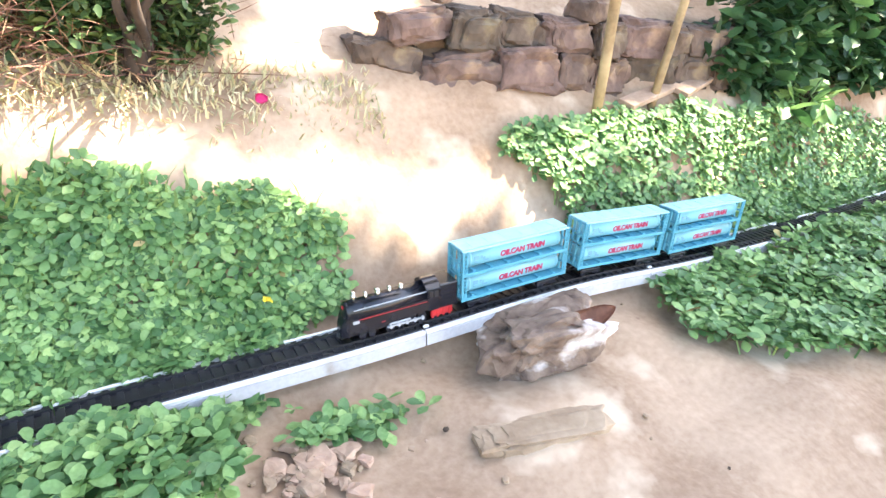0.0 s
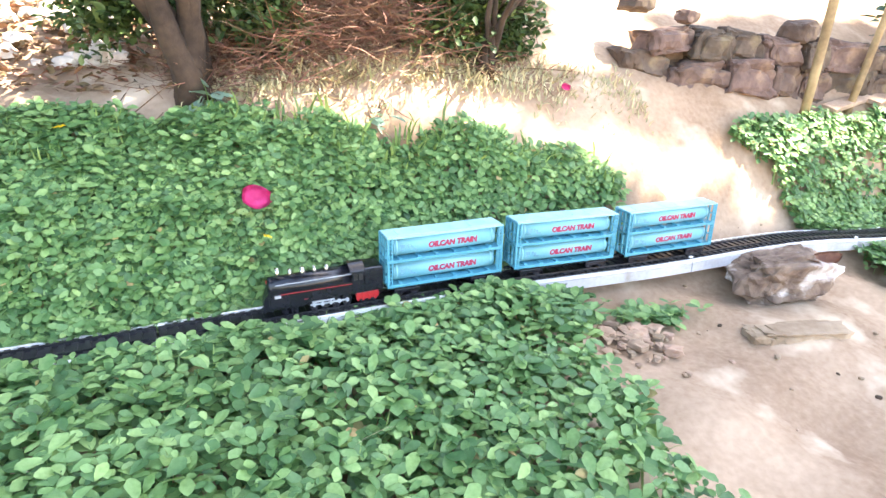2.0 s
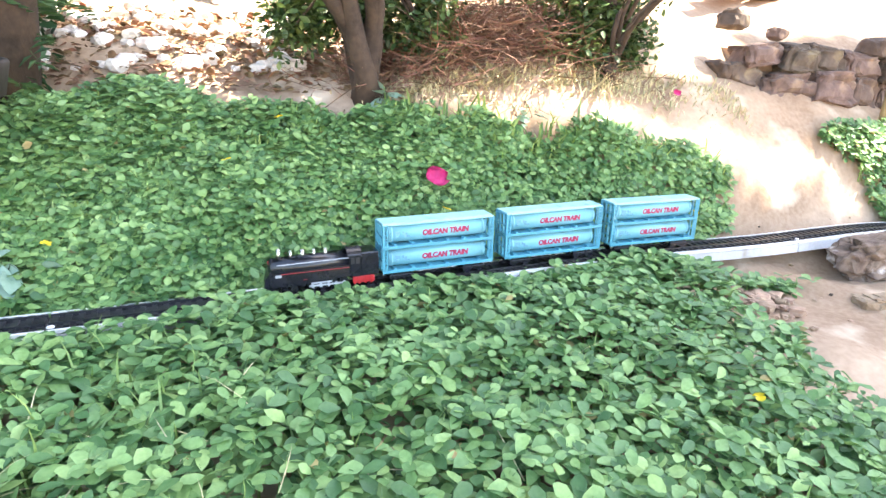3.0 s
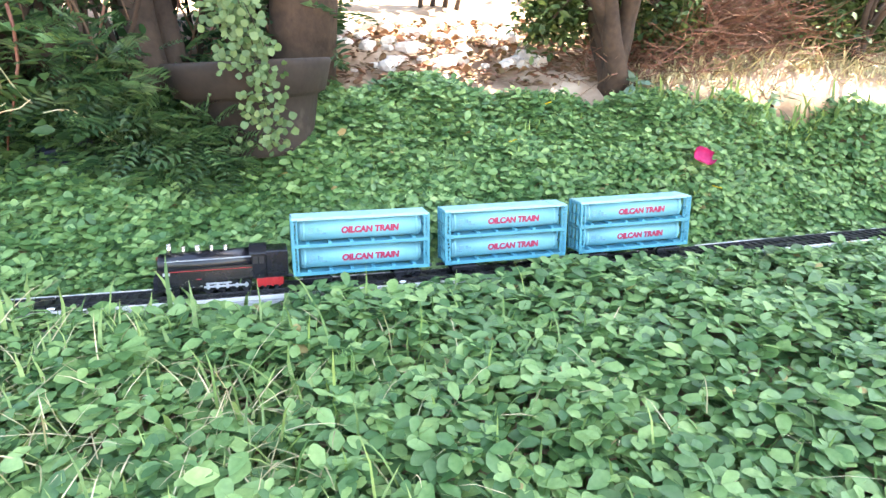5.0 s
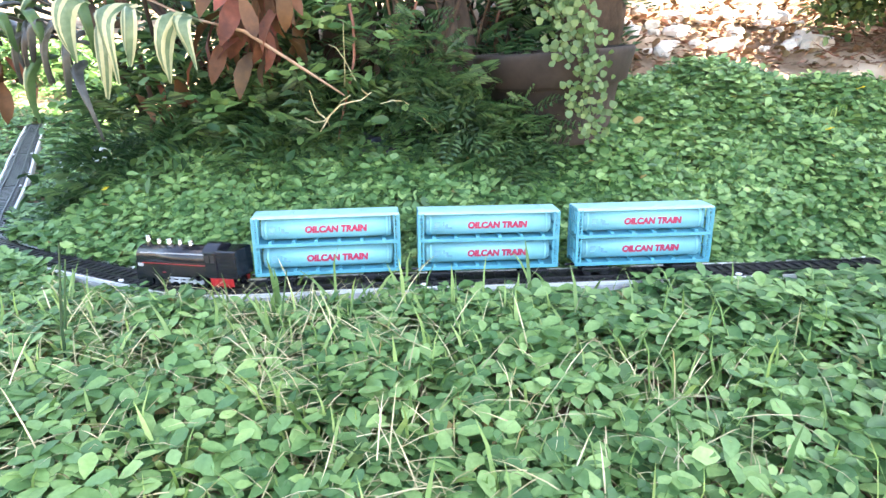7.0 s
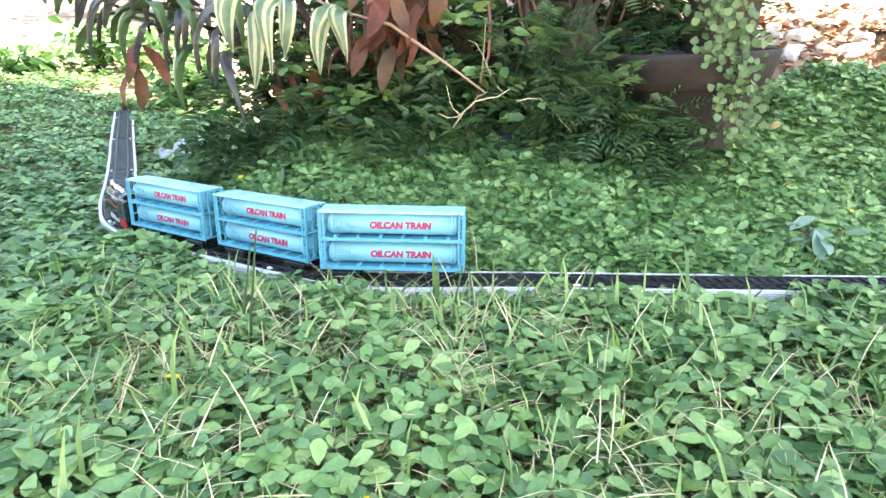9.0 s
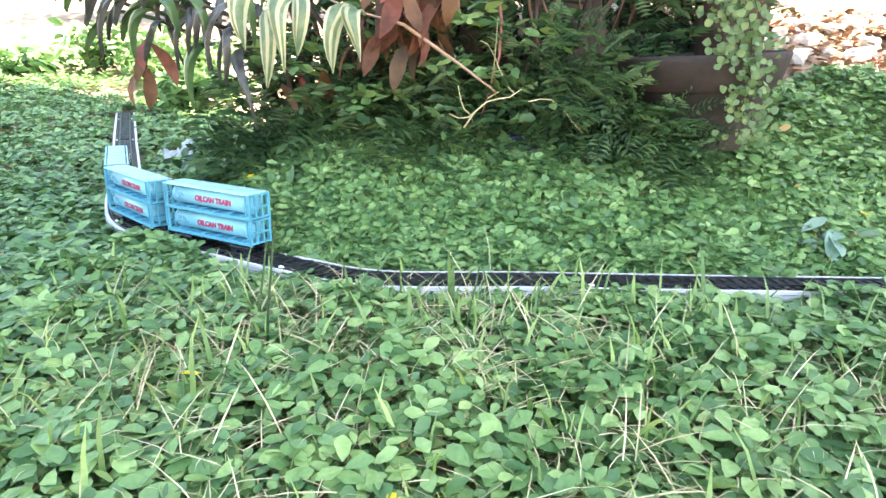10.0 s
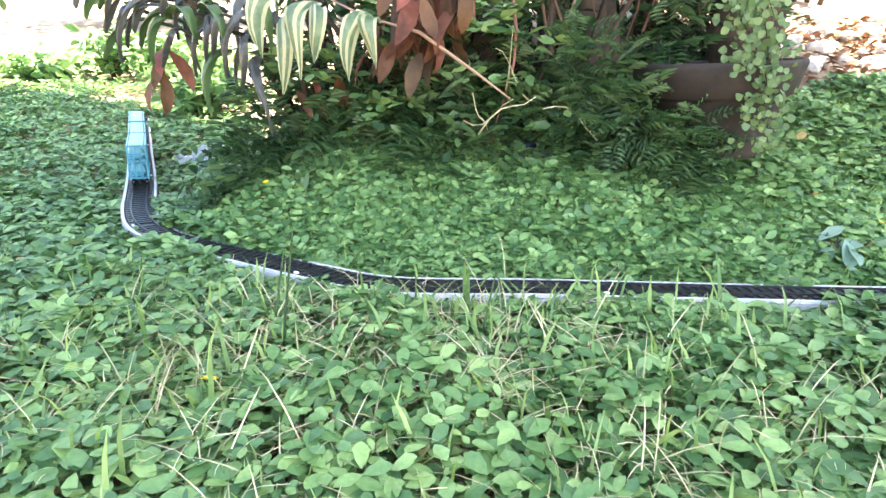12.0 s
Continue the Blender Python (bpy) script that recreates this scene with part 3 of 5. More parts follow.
        part("chimney" if h > 0.008 else "dome", bm, M["gold"] if h > 0.008 else M["chrome"], e, "brass-coloured chimney" if h > 0.008 else "silver dome", True)
    bm = bmesh.new()
    box(bm, -0.0440, -0.0300, -0.0110, 0.0110, 0.0095, 0.0300, 0.0010)
    part("cab", bm, M["black"], e, "gloss black cab")
    for y in (-1, 1):
        bm = bmesh.new()
        for x in (-0.0400, -0.0340):
            box(bm, x - 0.0022, x + 0.0022, y * 0.0110 - 0.0003, y * 0.0110 + 0.0003, 0.0215, 0.0270, 0.0002)
        part("cab_window", bm, M["track"], e, "dull black cab window")
    bm = bmesh.new()
    rod(bm, (-0.0450, 0, 0.0225), (-0.0285, 0, 0.0225), 0.0122, n=28)
    bmesh.ops.bisect_plane(bm, geom=bm.verts[:] + bm.edges[:] + bm.faces[:], plane_co=(0, 0, 0.0280), plane_no=(0, 0, -1), clear_outer=True)
    bmesh.ops.holes_fill(bm, edges=bm.edges)
    part("cab_roof", bm, M["black"], e, "arched black cab roof", False)
    bm = bmesh.new()
    box(bm, -0.0655, -0.0440, -0.0106, 0.0106, 0.0095, 0.0310, 0.0012)
    for z in (0.0130, 0.0165, 0.0200, 0.0235, 0.0270):
        box(bm, -0.0650, -0.0450, -0.0111, 0.0111, z - 0.0006, z + 0.0006)
    part("tender", bm, M["black"], e, "louvred black tender")
    bm = bmesh.new()
    rod(bm, (0.0540, 0, 0.0268), (0.0580, 0, 0.0262), 0.0022, 0.0018, 14)
    part("headlamp", bm, M["red"], e, "red front lamp", True)
    bm = bmesh.new()
    for y in np.linspace(-0.007, 0.007, 6):
        rod(bm, (0.0580, y * 0.9, 0.0090), (0.0655 - abs(y) * 0.4, y * 0.6, 0.0022), 0.0008, n=6)
    part("cowcatcher", bm, M["track"], e, "black barred cowcatcher")
    for ob in e.children_recursive:
        ob.data.transform(Matrix.Diagonal((0.76, 1, 1, 1)))
    return tagged(e, "black toy steam locomotive with red and silver trim", "toy locomotive")


engine = locomotive()
wagon = tank_wagon()
wagons = [wagon, copy_thing(wagon, Matrix()), copy_thing(wagon, Matrix())]


# ---- carpet of creeping plants ----
def scatter(n, x0, x1, y0, y1, keep):
    x, y = rng.uniform(x0, x1, n), rng.uniform(y0, y1, n)
    k = keep(x, y)
    return x[k], y[k]


def on_carpet(x, y):
    wob = 0.010 * np.sin(x * 40 + 3 * np.sin(y * 31)) + 0.006 * np.sin(y * 70 + x * 23)
    left = (x < path_edge(y) + wob) & (y < back_edge(x) + wob)
    edge = np.interp(y, [0.2, 0.27, 0.294, 0.371, 0.41, 0.443, 0.474, 0.485], [0.62, 0.46, 0.44, 0.44, 0.42, 0.39, 0.325, 0.40])
    right = (x > edge + wob) & (y < 0.482 + 0.3 * wob) & (y > 0.17)
    near_line = np.abs(y - track_y(x)) < 0.0178
    curve = np.zeros_like(x, bool)
    sel = (x < -0.93) & (y > 0.25)
    if sel.any():
        P = LINE[LINE[:, 0] < -0.9][:, :2]
        d = np.min(np.hypot(x[sel][:, None] - P[:, 0], y[sel][:, None] - P[:, 1]), 1)
        curve[sel] = d < 0.0185
    line = np.where(x > -0.95, near_line, False) | curve
    return (left | right) & ~line


def leaf_height(x, y):
    """How high the leaves stand over the soil: low beside the track."""
    d = np.abs(y - track_y(x))
    front = np.interp(d, [0.02, 0.05, 0.12], [0.027, 0.036, 0.040])
    behind = np.interp(d, [0.02, 0.05, 0.12], [0.020, 0.024, 0.022])
    tall = np.where(y < track_y(x), front, behind)
    tall = np.where((x < -1.0) & (y > 0.30), np.minimum(tall, 0.022), tall)
    tall = np.where((x > 0.04) & (x < 0.22) & (y < 0.36), np.minimum(tall, 0.012), tall)
    return np.where(x > 0.25, np.minimum(tall, 0.026), tall)


more = np.random.default_rng(77)


def build_carpet():
    spots = [scatter(35000, -1.9, 0.2, -0.12, 0.6, on_carpet), scatter(36000, -1.25, 0.2, 0.33, 0.6, on_carpet), scatter(9000, -2.8, -1.0, 0.4, 1.7, on_carpet), scatter(9000, 0.3, 1.3, 0.2, 0.5, on_carpet), (more.normal(0.118, 0.020, 55), more.normal(0.322, 0.006, 55))]
    for m, x0, x1, y0, y1 in ((9000, 0.3, 1.3, 0.38, 0.5), (12000, -2.6, -1.05, 0.35, 1.6), (4000, -3.4, -1.75, 1.45, 2.2)):
        x, y = more.uniform(x0, x1, m), more.uniform(y0, y1, m)
        k = on_carpet(x, y) | (y > 1.5)
        spots.append((x[k], y[k]))
    x, y = (np.concatenate(v) for v in zip(*spots))
    n = len(x)
    top = leaf_height(x, y)
    z = land(x, y) + bumps(x, y) + top * rng.uniform(0.2, 1.0, n) ** 0.6
    yaw = rng.uniform(0, 2 * math.pi, n)
    size = rng.uniform(0.0062, 0.0150, n) * np.where(x < -1.2, 1.05, np.where(y > track_y(x), np.interp(x, [-0.6, -0.3], [0.86, 0.76]), 0.96))
    mats = []
    for pair, (turn, back) in enumerate(((0.42, 0.0), (-0.42, 0.0), (1.75, 0.5), (-1.75, 0.5))):
        a = yaw + turn + rng.normal(0, 0.15, n)
        place = np.stack([x - back * 0.6 * size * np.cos(yaw), y - back * 0.6 * size * np.sin(yaw), z], 1)
        mats.append(turns(a, rng.normal(0.08, 0.24, n), rng.normal(0, 0.28, n), np.stack([size * 1.05, size * 1.16, size], 1), place))
    mats = np.concatenate(mats)
    lean = np.tile(0.6 * np.arctan((land(x, y + 0.02) - land(x, y - 0.02)) / 0.04), 4)
    tip = np.zeros((len(lean), 3, 3))
    tip[:, 0, 0], tip[:, 1, 1], tip[:, 2, 2], tip[:, 1, 2], tip[:, 2, 1] = 1, np.cos(lean), np.cos(lean), -np.sin(lean), np.sin(lean)
    mats[:, :3, :3] = tip @ mats[:, :3, :3]
    pieces("leaf_carpet", LEAF, LEAF_FACES, mats, M["leaf"], "dense carpet of small green oval creeping leaves", "ground cover")
    k = rng.random(n) < 0.12
    stem = turns(rng.uniform(0, 6.3, k.sum()), rng.normal(1.2, 0.25, k.sum()), np.zeros(k.sum()), np.stack([top[k] * 1.1, np.full(k.sum(), 0.03), np.full(k.sum(), 0.03)], 1), np.stack([x[k], y[k], land(x[k], y[k])], 1))
    pieces("leaf_stalks", BLADE, BLADE_FACES, stem, M["grass"], "thin green stalks under the leaf carpet", "stalks")
    k = rng.random(n) < 0.07
    dry = turns(rng.uniform(0, 6.3, k.sum()), rng.normal(0, 0.3, k.sum()), rng.normal(0, 0.5, k.sum()), size[k], np.stack([x[k], y[k], z[k] - 0.002], 1))
    pieces("withered_leaves", LEAF, LEAF_FACES, dry, M["leaf_dry"], "withered brown and yellow leaves among the green", "dry leaves")


def blades(name, x, y, length, tilt, material, label, category, width=1.0, lift=0.0):
    n = len(x)
    place = np.stack([x, y, land(x, y) + lift], 1)
    m = turns(rng.uniform(0, 6.3, n), rng.normal(*tilt, n), rng.normal(0, 0.3, n), np.stack([length, length * 0 + 0.055 * width, length], 1), place)
    return pieces(name, BLADE, BLADE_FACES, m, material, label, category)


def build_grasses():
    def tuft(cx, cy, rx, ry, n):
        return rng.normal(cx, rx, n), rng.normal(cy, ry, n)

    spots = [tuft(-0.98, 0.19, 0.12, 0.05, 330), tuft(-0.88, 0.25, 0.05, 0.02, 50), tuft(-1.15, 0.10, 0.14, 0.05, 260), tuft(-1.36, 0.16, 0.05, 0.05, 50), tuft(-0.82, 0.26, 0.08, 0.02, 50), tuft(-1.12, 0.02, 0.10, 0.04, 60), tuft(-0.76, 0.12, 0.10, 0.06, 200)]
    x, y = (np.concatenate(v) for v in zip(*spots))
    blades("grass_tufts", x, y, rng.uniform(0.03, 0.072, len(x)), (0.75, 0.5), M["grass"], "thin green grass blades growing through the leaves", "grass")
    x, y = (np.concatenate(v) for v in zip(tuft(-0.95, 0.21, 0.10, 0.035, 380), tuft(-0.85, 0.10, 0.2, 0.06, 420), tuft(-1.15, 0.12, 0.10, 0.05, 150)))
    blades("dry_grass", x, y, rng.uniform(0.02, 0.055, len(x)), (0.25, 0.3), M["straw"], "dry pale grass stalks lying on the leaves", "dry grass", 0.22, 0.030)
    n = 2600
    x, y = more.uniform(-1.45, -0.45, n), more.uniform(-0.02, 0.27, n)
    k = y < track_y(x) - 0.022
    x, y = x[k], y[k]
    blades("fine_grass", x, y, more.uniform(0.03, 0.066, len(x)), (0.85, 0.45), M["grass"], "fine pale grass blades standing among the leaves", "grass", 0.55)
    n = 900
    x, y = more.normal(-0.95, 0.22, n), more.normal(0.13, 0.06, n)
    k = y < track_y(x) - 0.022
    x, y = x[k], y[k]
    blades("straw_litter", x, y, more.uniform(0.02, 0.05, len(x)), (0.35, 0.35), M["straw"], "dry pale grass tangled over the leaves", "dry grass", 0.2, 0.028)
    n = 260
    x = rng.uniform(-0.28, 0.14, n)
    y = back_edge(x) - 0.006 + rng.normal(0, 0.006, n)
    blades("edge_grass", x, y, rng.uniform(0.015, 0.034, n), (0.9, 0.4), M["grass"], "bright grass along the carpet's sunlit edge", "grass", 0.8, 0.01)
    n = 2400
    x = rng.uniform(-0.28, 0.22, n)
    y = 0.540 + rng.normal(0, 0.014, n) - 0.13 * x
    blades("path_grass", x, y, rng.uniform(0.006, 0.014, n), (0.8, 0.4), M["straw"], "short dry grass at the path's edge", "dry grass", 0.5)


build_carpet()
build_grasses()


# ---- stones and litter on the path ----
def stone_thing(name, x, y, r, seed, material, label, category, group="", sink=0.3, yaw=0.0, rough=0.35, detail=3, square=0.75):
    ob = part(name, boulder(*r, seed, rough, detail, square), material)
    ob.matrix_basis = pose(x, y, float(land(x, y)) + r[2] * (1 - sink), 0, 0, yaw)
    return tagged(ob, label, category, group)


stone_thing("rock", 0.288, 0.336, (0.056, 0.032, 0.028), 5, M["rock"], "brown rock with pale patches propping up the track", "rock", sink=0.34, yaw=-4, rough=0.40, detail=5, square=0.72)
stone_thing("brick_slab", 0.240, 0.262, (0.045, 0.015, 0.009), 9, M["chip"], "flat broken brown brick half sunk in the soil", "brick", sink=0.80, yaw=-12, rough=0.34, detail=4, square=0.42)
for i in range(90):
    a, d = rng.uniform(0, 6.3), abs(rng.normal(0, 1))
    r = float(rng.uniform(0.0012, 0.0040)) if i % 5 else float(rng.uniform(0.004, 0.0068))
    stone_thing("stone_chip", 0.080 + 0.028 * d * math.cos(a), 0.300 + 0.022 * d * math.sin(a), (r * 1.3, r, r * 0.7), 20 + i, M["chip"], "broken brown stone chip on the path", "stone", "stone chips", sink=0.5, yaw=float(rng.uniform(0, 180)), rough=0.6, detail=2, square=0.55)
for i in range(40):
    x, y = float(rng.uniform(0.05, 0.42)), float(rng.uniform(0.14, 0.44))
    r = float(rng.uniform(0.0010, 0.0028))
    stone_thing("pebble", x, y, (r * 1.3, r, r * 0.8), 60 + i, M["chip"] if i % 3 else M["soil"], "small pebble on the trodden soil", "pebble", "pebbles", yaw=float(rng.uniform(0, 180)), detail=1)


def curled_leaf():
    bm = bmesh.new()
    nu, nv = 12, 6
    grid = []
    for i in range(nu + 1):
        u = i / nu
        row = []
        for j in range(nv + 1):
            v = j / nv - 0.5
            w = 0.020 * math.sin(math.pi * min(1, u * 1.02)) ** 0.7
            row.append(bm.verts.new((0.062 * (u - 0.5), w * v, 0.010 * (2 * u - 1) ** 2 + 1.6 * abs(v) * w * 0.45 + 0.002 * math.sin(9 * u))))
        grid.append(row)
    for i in range(nu):
        for j in range(nv):
            bm.faces.new((grid[i][j], grid[i + 1][j], grid[i + 1][j + 1], grid[i][j + 1]))
    bmesh.ops.solidify(bm, geom=bm.faces[:], thickness=0.0006)
    ob = part("curled_leaf", bm, M["brown"], smooth=True)
    ob.matrix_basis = pose(0.318, 0.316, float(land(0.318, 0.316)) + 0.040, 22, 4, 8)
    return tagged(ob, "curled dry brown leaf lying on the rock", "dry leaf")


curled_leaf()


def petal(x, y, size, material, label, name, lift=0.034):
    bm = bmesh.new()
    grid = []
    for i in range(7):
        u = i / 6
        w = size * (0.25 + 0.75 * math.sin(math.pi * (0.15 + 0.8 * u))) * 0.5
        grid.append([bm.verts.new((size * (u - 0.5), w * v, size * (0.25 * v * v + 0.18 * (u - 0.4) ** 2))) for v in (-1, -0.5, 0, 0.5, 1)])
    for a, b in zip(grid, grid[1:]):
        for j in range(4):
            bm.faces.new((a[j], b[j], b[j + 1], a[j + 1]))
    bmesh.ops.solidify(bm, geom=bm.faces[:], thickness=size * 0.02)
    ob = part(name, bm, material, smooth=True)
    ob.matrix_basis = pose(x, y, float(land(x, y)) + lift, 48, 8, float(rng.uniform(-30, 30)))
    return tagged(ob, label, name.replace("_", " "))


petal(-0.228, 0.438, 0.024, M["pink"], "bright pink fallen petal on the leaves", "pink_petal", 0.040)
petal(0.115, 0.513, 0.010, M["pink"], "small pink fallen petal on dry grass", "pink_petal", 0.012)


def flower(x, y, size):
    f = new("yellow_flower")
    f.matrix_basis = pose(x, y, float(land(x, y)) + 0.044, 20, 0, float(rng.uniform(0, 360)))
    for a, s in ((0, 1.0), (130, 0.7), (230, 0.7)):
        bm = bmesh.new()
        c = bm.verts.new((0, 0, 0))
        ring = [bm.verts.new(Matrix.Rotation(radians(a), 3, "Z") @ Vector((size * s * (0.5 + 0.5 * math.cos(t)), size * s * 0.5 * math.sin(t), size * 0.2 * math.sin(t) ** 2))) for t in np.linspace(0, 2 * math.pi, 10, endpoint=False)]
        for k in range(10):
            if (ring[k].co - c.co).length > 1e-6 and (ring[(k + 1) % 10].co - c.co).length > 1e-6:
                bm.faces.new((c, ring[k], ring[(k + 1) % 10]))
        part("petal", bm, M["yellow"], f)
    tagged(f, "tiny yellow pea flower above the leaves", "flower", "yellow flowers")


for fx, fy in ((0.085, 0.412), (-0.222, 0.415), (-0.378, 0.50), (-0.568, 0.385), (-0.10, 0.12), (-1.12, 0.42), (-1.04, 0.13), (-0.43, 0.45), (-0.92, 0.06)):
    flower(fx, fy, 0.0065)


# ---- wall of dry stone, poles and boards ----
def build_wall():
    wall = new("stone_wall")
    tagged(wall, "low dry-stone wall of rough brown stones", "wall", kind="structure")
    def foot(x):
        return float(np.interp(x, [0.20, 0.26, 0.33, 0.45, 0.60, 1.1], [0.578, 0.562, 0.549, 0.539, 0.534, 0.536]))

    n = 0
    for row, (z, h) in enumerate(((0.016, 0.040), (0.053, 0.036))):
        x = 0.215 + 0.030 * row
        while x < 1.05:
            w = float(rng.uniform(0.040, 0.082))
            y = foot(x + w / 2)
            low = 0.8 if x < 0.30 else 1.0
            ob = part("stone", boulder(w * 0.53, 0.026, h * 0.56 * low, 200 + n, 0.40, 4, 0.50), M["stone"], wall)
            ob.matrix_basis = pose(x + w / 2, y + float(rng.normal(0, 0.003)) + 0.003 * row, float(land(x + w / 2, y - 0.024)) + z * low + float(rng.normal(0, 0.0015)), float(rng.normal(0, 4)), float(rng.normal(0, 3)), float(rng.normal(-4, 5)))
            x += w * 0.98
            n += 1
    for x, r in ((0.47, 0.020), (0.235, 0.018), (0.30, 0.012)):
        y = foot(x)
        ob = part("stone", boulder(r * 1.2, r, r * 0.7, 260 + n, 0.3, 3, 0.6), M["stone"], wall)
        ob.matrix_basis = pose(x, y, float(land(x, y - 0.024)) + 0.072 + r * 0.5, 0, 0, 20)
        n += 1
    bm = bmesh.new()
    rings = []
    for x in (0.26, 0.32, 0.45, 0.67, 1.08):
        y = foot(x)
        z = float(land(x, y))
        rings.append([bm.verts.new(p) for p in ((x, y + 0.006, z - 0.05), (x, y + 0.006, z + 0.030), (x, y + 0.05, z + 0.034), (x, y + 0.05, z - 0.05))])
    for p, q in zip(rings, rings[1:]):
        for k in range(4):
            bm.faces.new((p[k], p[(k + 1) % 4], q[(k + 1) % 4], q[k]))
    bm.faces.new(rings[-1]), bm.faces.new(list(reversed(rings[0])))
    part("earth_core", bm, M["dirt"], wall, "earth packed behind the stones")


build_wall()


def pole(x, y, lean, r, label):
    bm = bmesh.new()
    z = float(land(x, y)) - 0.02
    limb(bm, [(x + lean[0] * k + 0.004 * math.sin(5 * k), y + lean[1] * k, z + 0.62 * k) for k in np.linspace(0, 1, 9)], [r * (1 - 0.15 * k) for k in np.linspace(0, 1, 9)], 10)
    ob = part("wooden_pole", bm, M["post"], smooth=True)
    tagged(ob, label, "pole", "garden poles")


pole(0.458, 0.491, (0.004, 0.0), 0.0058, "upright bare wooden pole stuck in the soil")
pole(0.538, 0.495, (0.13, 0.02), 0.0050, "slanting bare wooden pole stuck in the soil")
for bx, by, yaw, ln in ((0.545, 0.500, 14, 0.050), (0.62, 0.506, 20, 0.04)):
    bm = bmesh.new()
    box(bm, -ln, ln, -0.010, 0.010, -0.003, 0.003, 0.001)
    ob = part("wooden_board", bm, M["board"])
    ob.matrix_basis = pose(bx, by, float(land(bx, by)) + 0.012, 14, -8, yaw)
    tagged(ob, "weathered grey-brown board lying by the wall", "board", "old boards")
for bx, by, yaw in ((0.46, 0.76, 22), (0.50, 0.80, 24)):
    bm = bmesh.new()
    box(bm, -0.22, 0.22, -0.010, 0.010, -0.006, 0.006, 0.001)
    ob = part("timber", bm, M["board"])
    ob.matrix_basis = pose(bx, by, float(land(bx, by)) + 0.008, 0, -4, yaw)
    tagged(ob, "long weathered timber lying on the bank", "timber", "old boards")


# ---- bushes, trees and brush ----
def cloud(n, centre, radii, hole=0.0):
    """Points in an uneven ellipsoid, thicker towards its outside."""
    d = rng.normal(0, 1, (n, 3))
    d /= np.linalg.norm(d, axis=1)[:, None]
    r = rng.uniform(hole, 1, n) ** 0.5
    lump = 1 + 0.3 * np.sin(d[:, 0] * 5 + d[:, 1] * 4) * np.cos(d[:, 2] * 5 + 1)
    return np.array(centre) + d * (r * lump)[:, None] * np.array(radii)


def leaves_at(name, P, size, material, parent, label="", template=LEAF, faces=LEAF_FACES, tilt=(-0.2, 0.5)):
    n = len(P)
    m = turns(rng.uniform(0, 6.3, n), rng.normal(*tilt, n), rng.normal(0, 0.5, n), rng.uniform(size[0], size[1], n), P)
    ob = pieces(name, template, faces, m, material, label, parent=parent)
    return ob


def bush(name, x, y, stems, crown, leaf, label, category, material=None, trunk_r=0.008, n_leaves=1500, trunk_len=0.2, spread=0.5):
    b = new(name)
    base = Vector((x, y, float(land(x, y)) - 0.01))
    for i in range(stems):
        a = rng.uniform(0, 6.3)
        lean = Vector((math.cos(a), math.sin(a), 0)) * spread * trunk_len * float(rng.uniform(0.3, 1))
        bm = bmesh.new()
        pts = [base + Vector((math.cos(a), math.sin(a), 0)) * trunk_r * (0.6 if stems > 1 else 0) + lean * k * k + Vector((0, 0, trunk_len * k)) + Vector((0.006 * math.sin(7 * k + i), 0.006 * math.cos(5 * k + i), 0)) for k in np.linspace(0, 1, 7)]
        limb(bm, pts, [trunk_r * (1.25 - 0.85 * k) for k in np.linspace(0, 1, 7)], 8)
        part("stem" if trunk_r < 0.012 else "trunk", bm, M["bark"], b, smooth=True)
    P = np.concatenate([cloud(int(n_leaves * f), (x + c[0], y + c[1], base.z + c[2]), c[3:6]) for *c, f in crown])
    leaves_at("foliage", P, leaf, material or M["bush"], b)
    for i in range(26):
        q = P[rng.integers(len(P))]
        bm = bmesh.new()
        top = base + Vector((0, 0, trunk_len * 0.8))
        limb(bm, [top, (top + Vector(tuple(q))) / 2 + Vector((0, 0, 0.01)), Vector(tuple(q))], [trunk_r * 0.3, trunk_r * 0.2, trunk_r * 0.1], 5)
        part("twig", bm, M["bark"], b)
    return tagged(b, label, category)


bush("shrub", -0.270, 0.572, 8, [(0, 0.05, 0.20, 0.16, 0.08, 0.10, 0.3), (0.075, 0.02, 0.090, 0.050, 0.035, 0.045, 0.25), (-0.075, 0.02, 0.095, 0.045, 0.035, 0.045, 0.2), (0.0, 0.035, 0.11, 0.075, 0.03, 0.04, 0.25)], (0.006, 0.014), "thick-stemmed shrub with small olive-green leaves", "shrub", M["olive"], trunk_r=0.012, n_leaves=6000, trunk_len=0.20, spread=0.8)
bush("bush", 0.030, 0.548, 10, [(-0.005, 0.012, 0.052, 0.078, 0.028, 0.050, 0.55), (-0.03, 0.03, 0.12, 0.12, 0.05, 0.06, 0.45)], (0.006, 0.013), "leafy green bush beside the sunlit path", "bush", M["olive"], trunk_r=0.004, n_leaves=6500, trunk_len=0.12, spread=0.9)
bush("dark_bush", 0.86, 0.52, 5, [(0, 0, 0.10, 0.17, 0.05, 0.10, 0.6), (-0.12, -0.012, 0.045, 0.09, 0.025, 0.055, 0.35), (-0.14, 0.03, 0.17, 0.08, 0.05, 0.08, 0.2), (0.25, 0.0, 0.16, 0.2, 0.08, 0.16, 0.2), (0.10, -0.018, 0.040, 0.12, 0.022, 0.050, 0.3), (0.28, -0.012, 0.070, 0.15, 0.03, 0.08, 0.3)], (0.014, 0.032), "dense dark green bush over the stone wall", "bush", trunk_r=0.006, n_leaves=4600, trunk_len=0.16)
bush("broadleaf_plant", 0.80, 0.480, 3, [(0, 0, 0.030, 0.055, 0.03, 0.022, 1.0)], (0.026, 0.045), "young plant with broad soft green leaves", "plant", M["leaf"], 0.003, 60, 0.04)
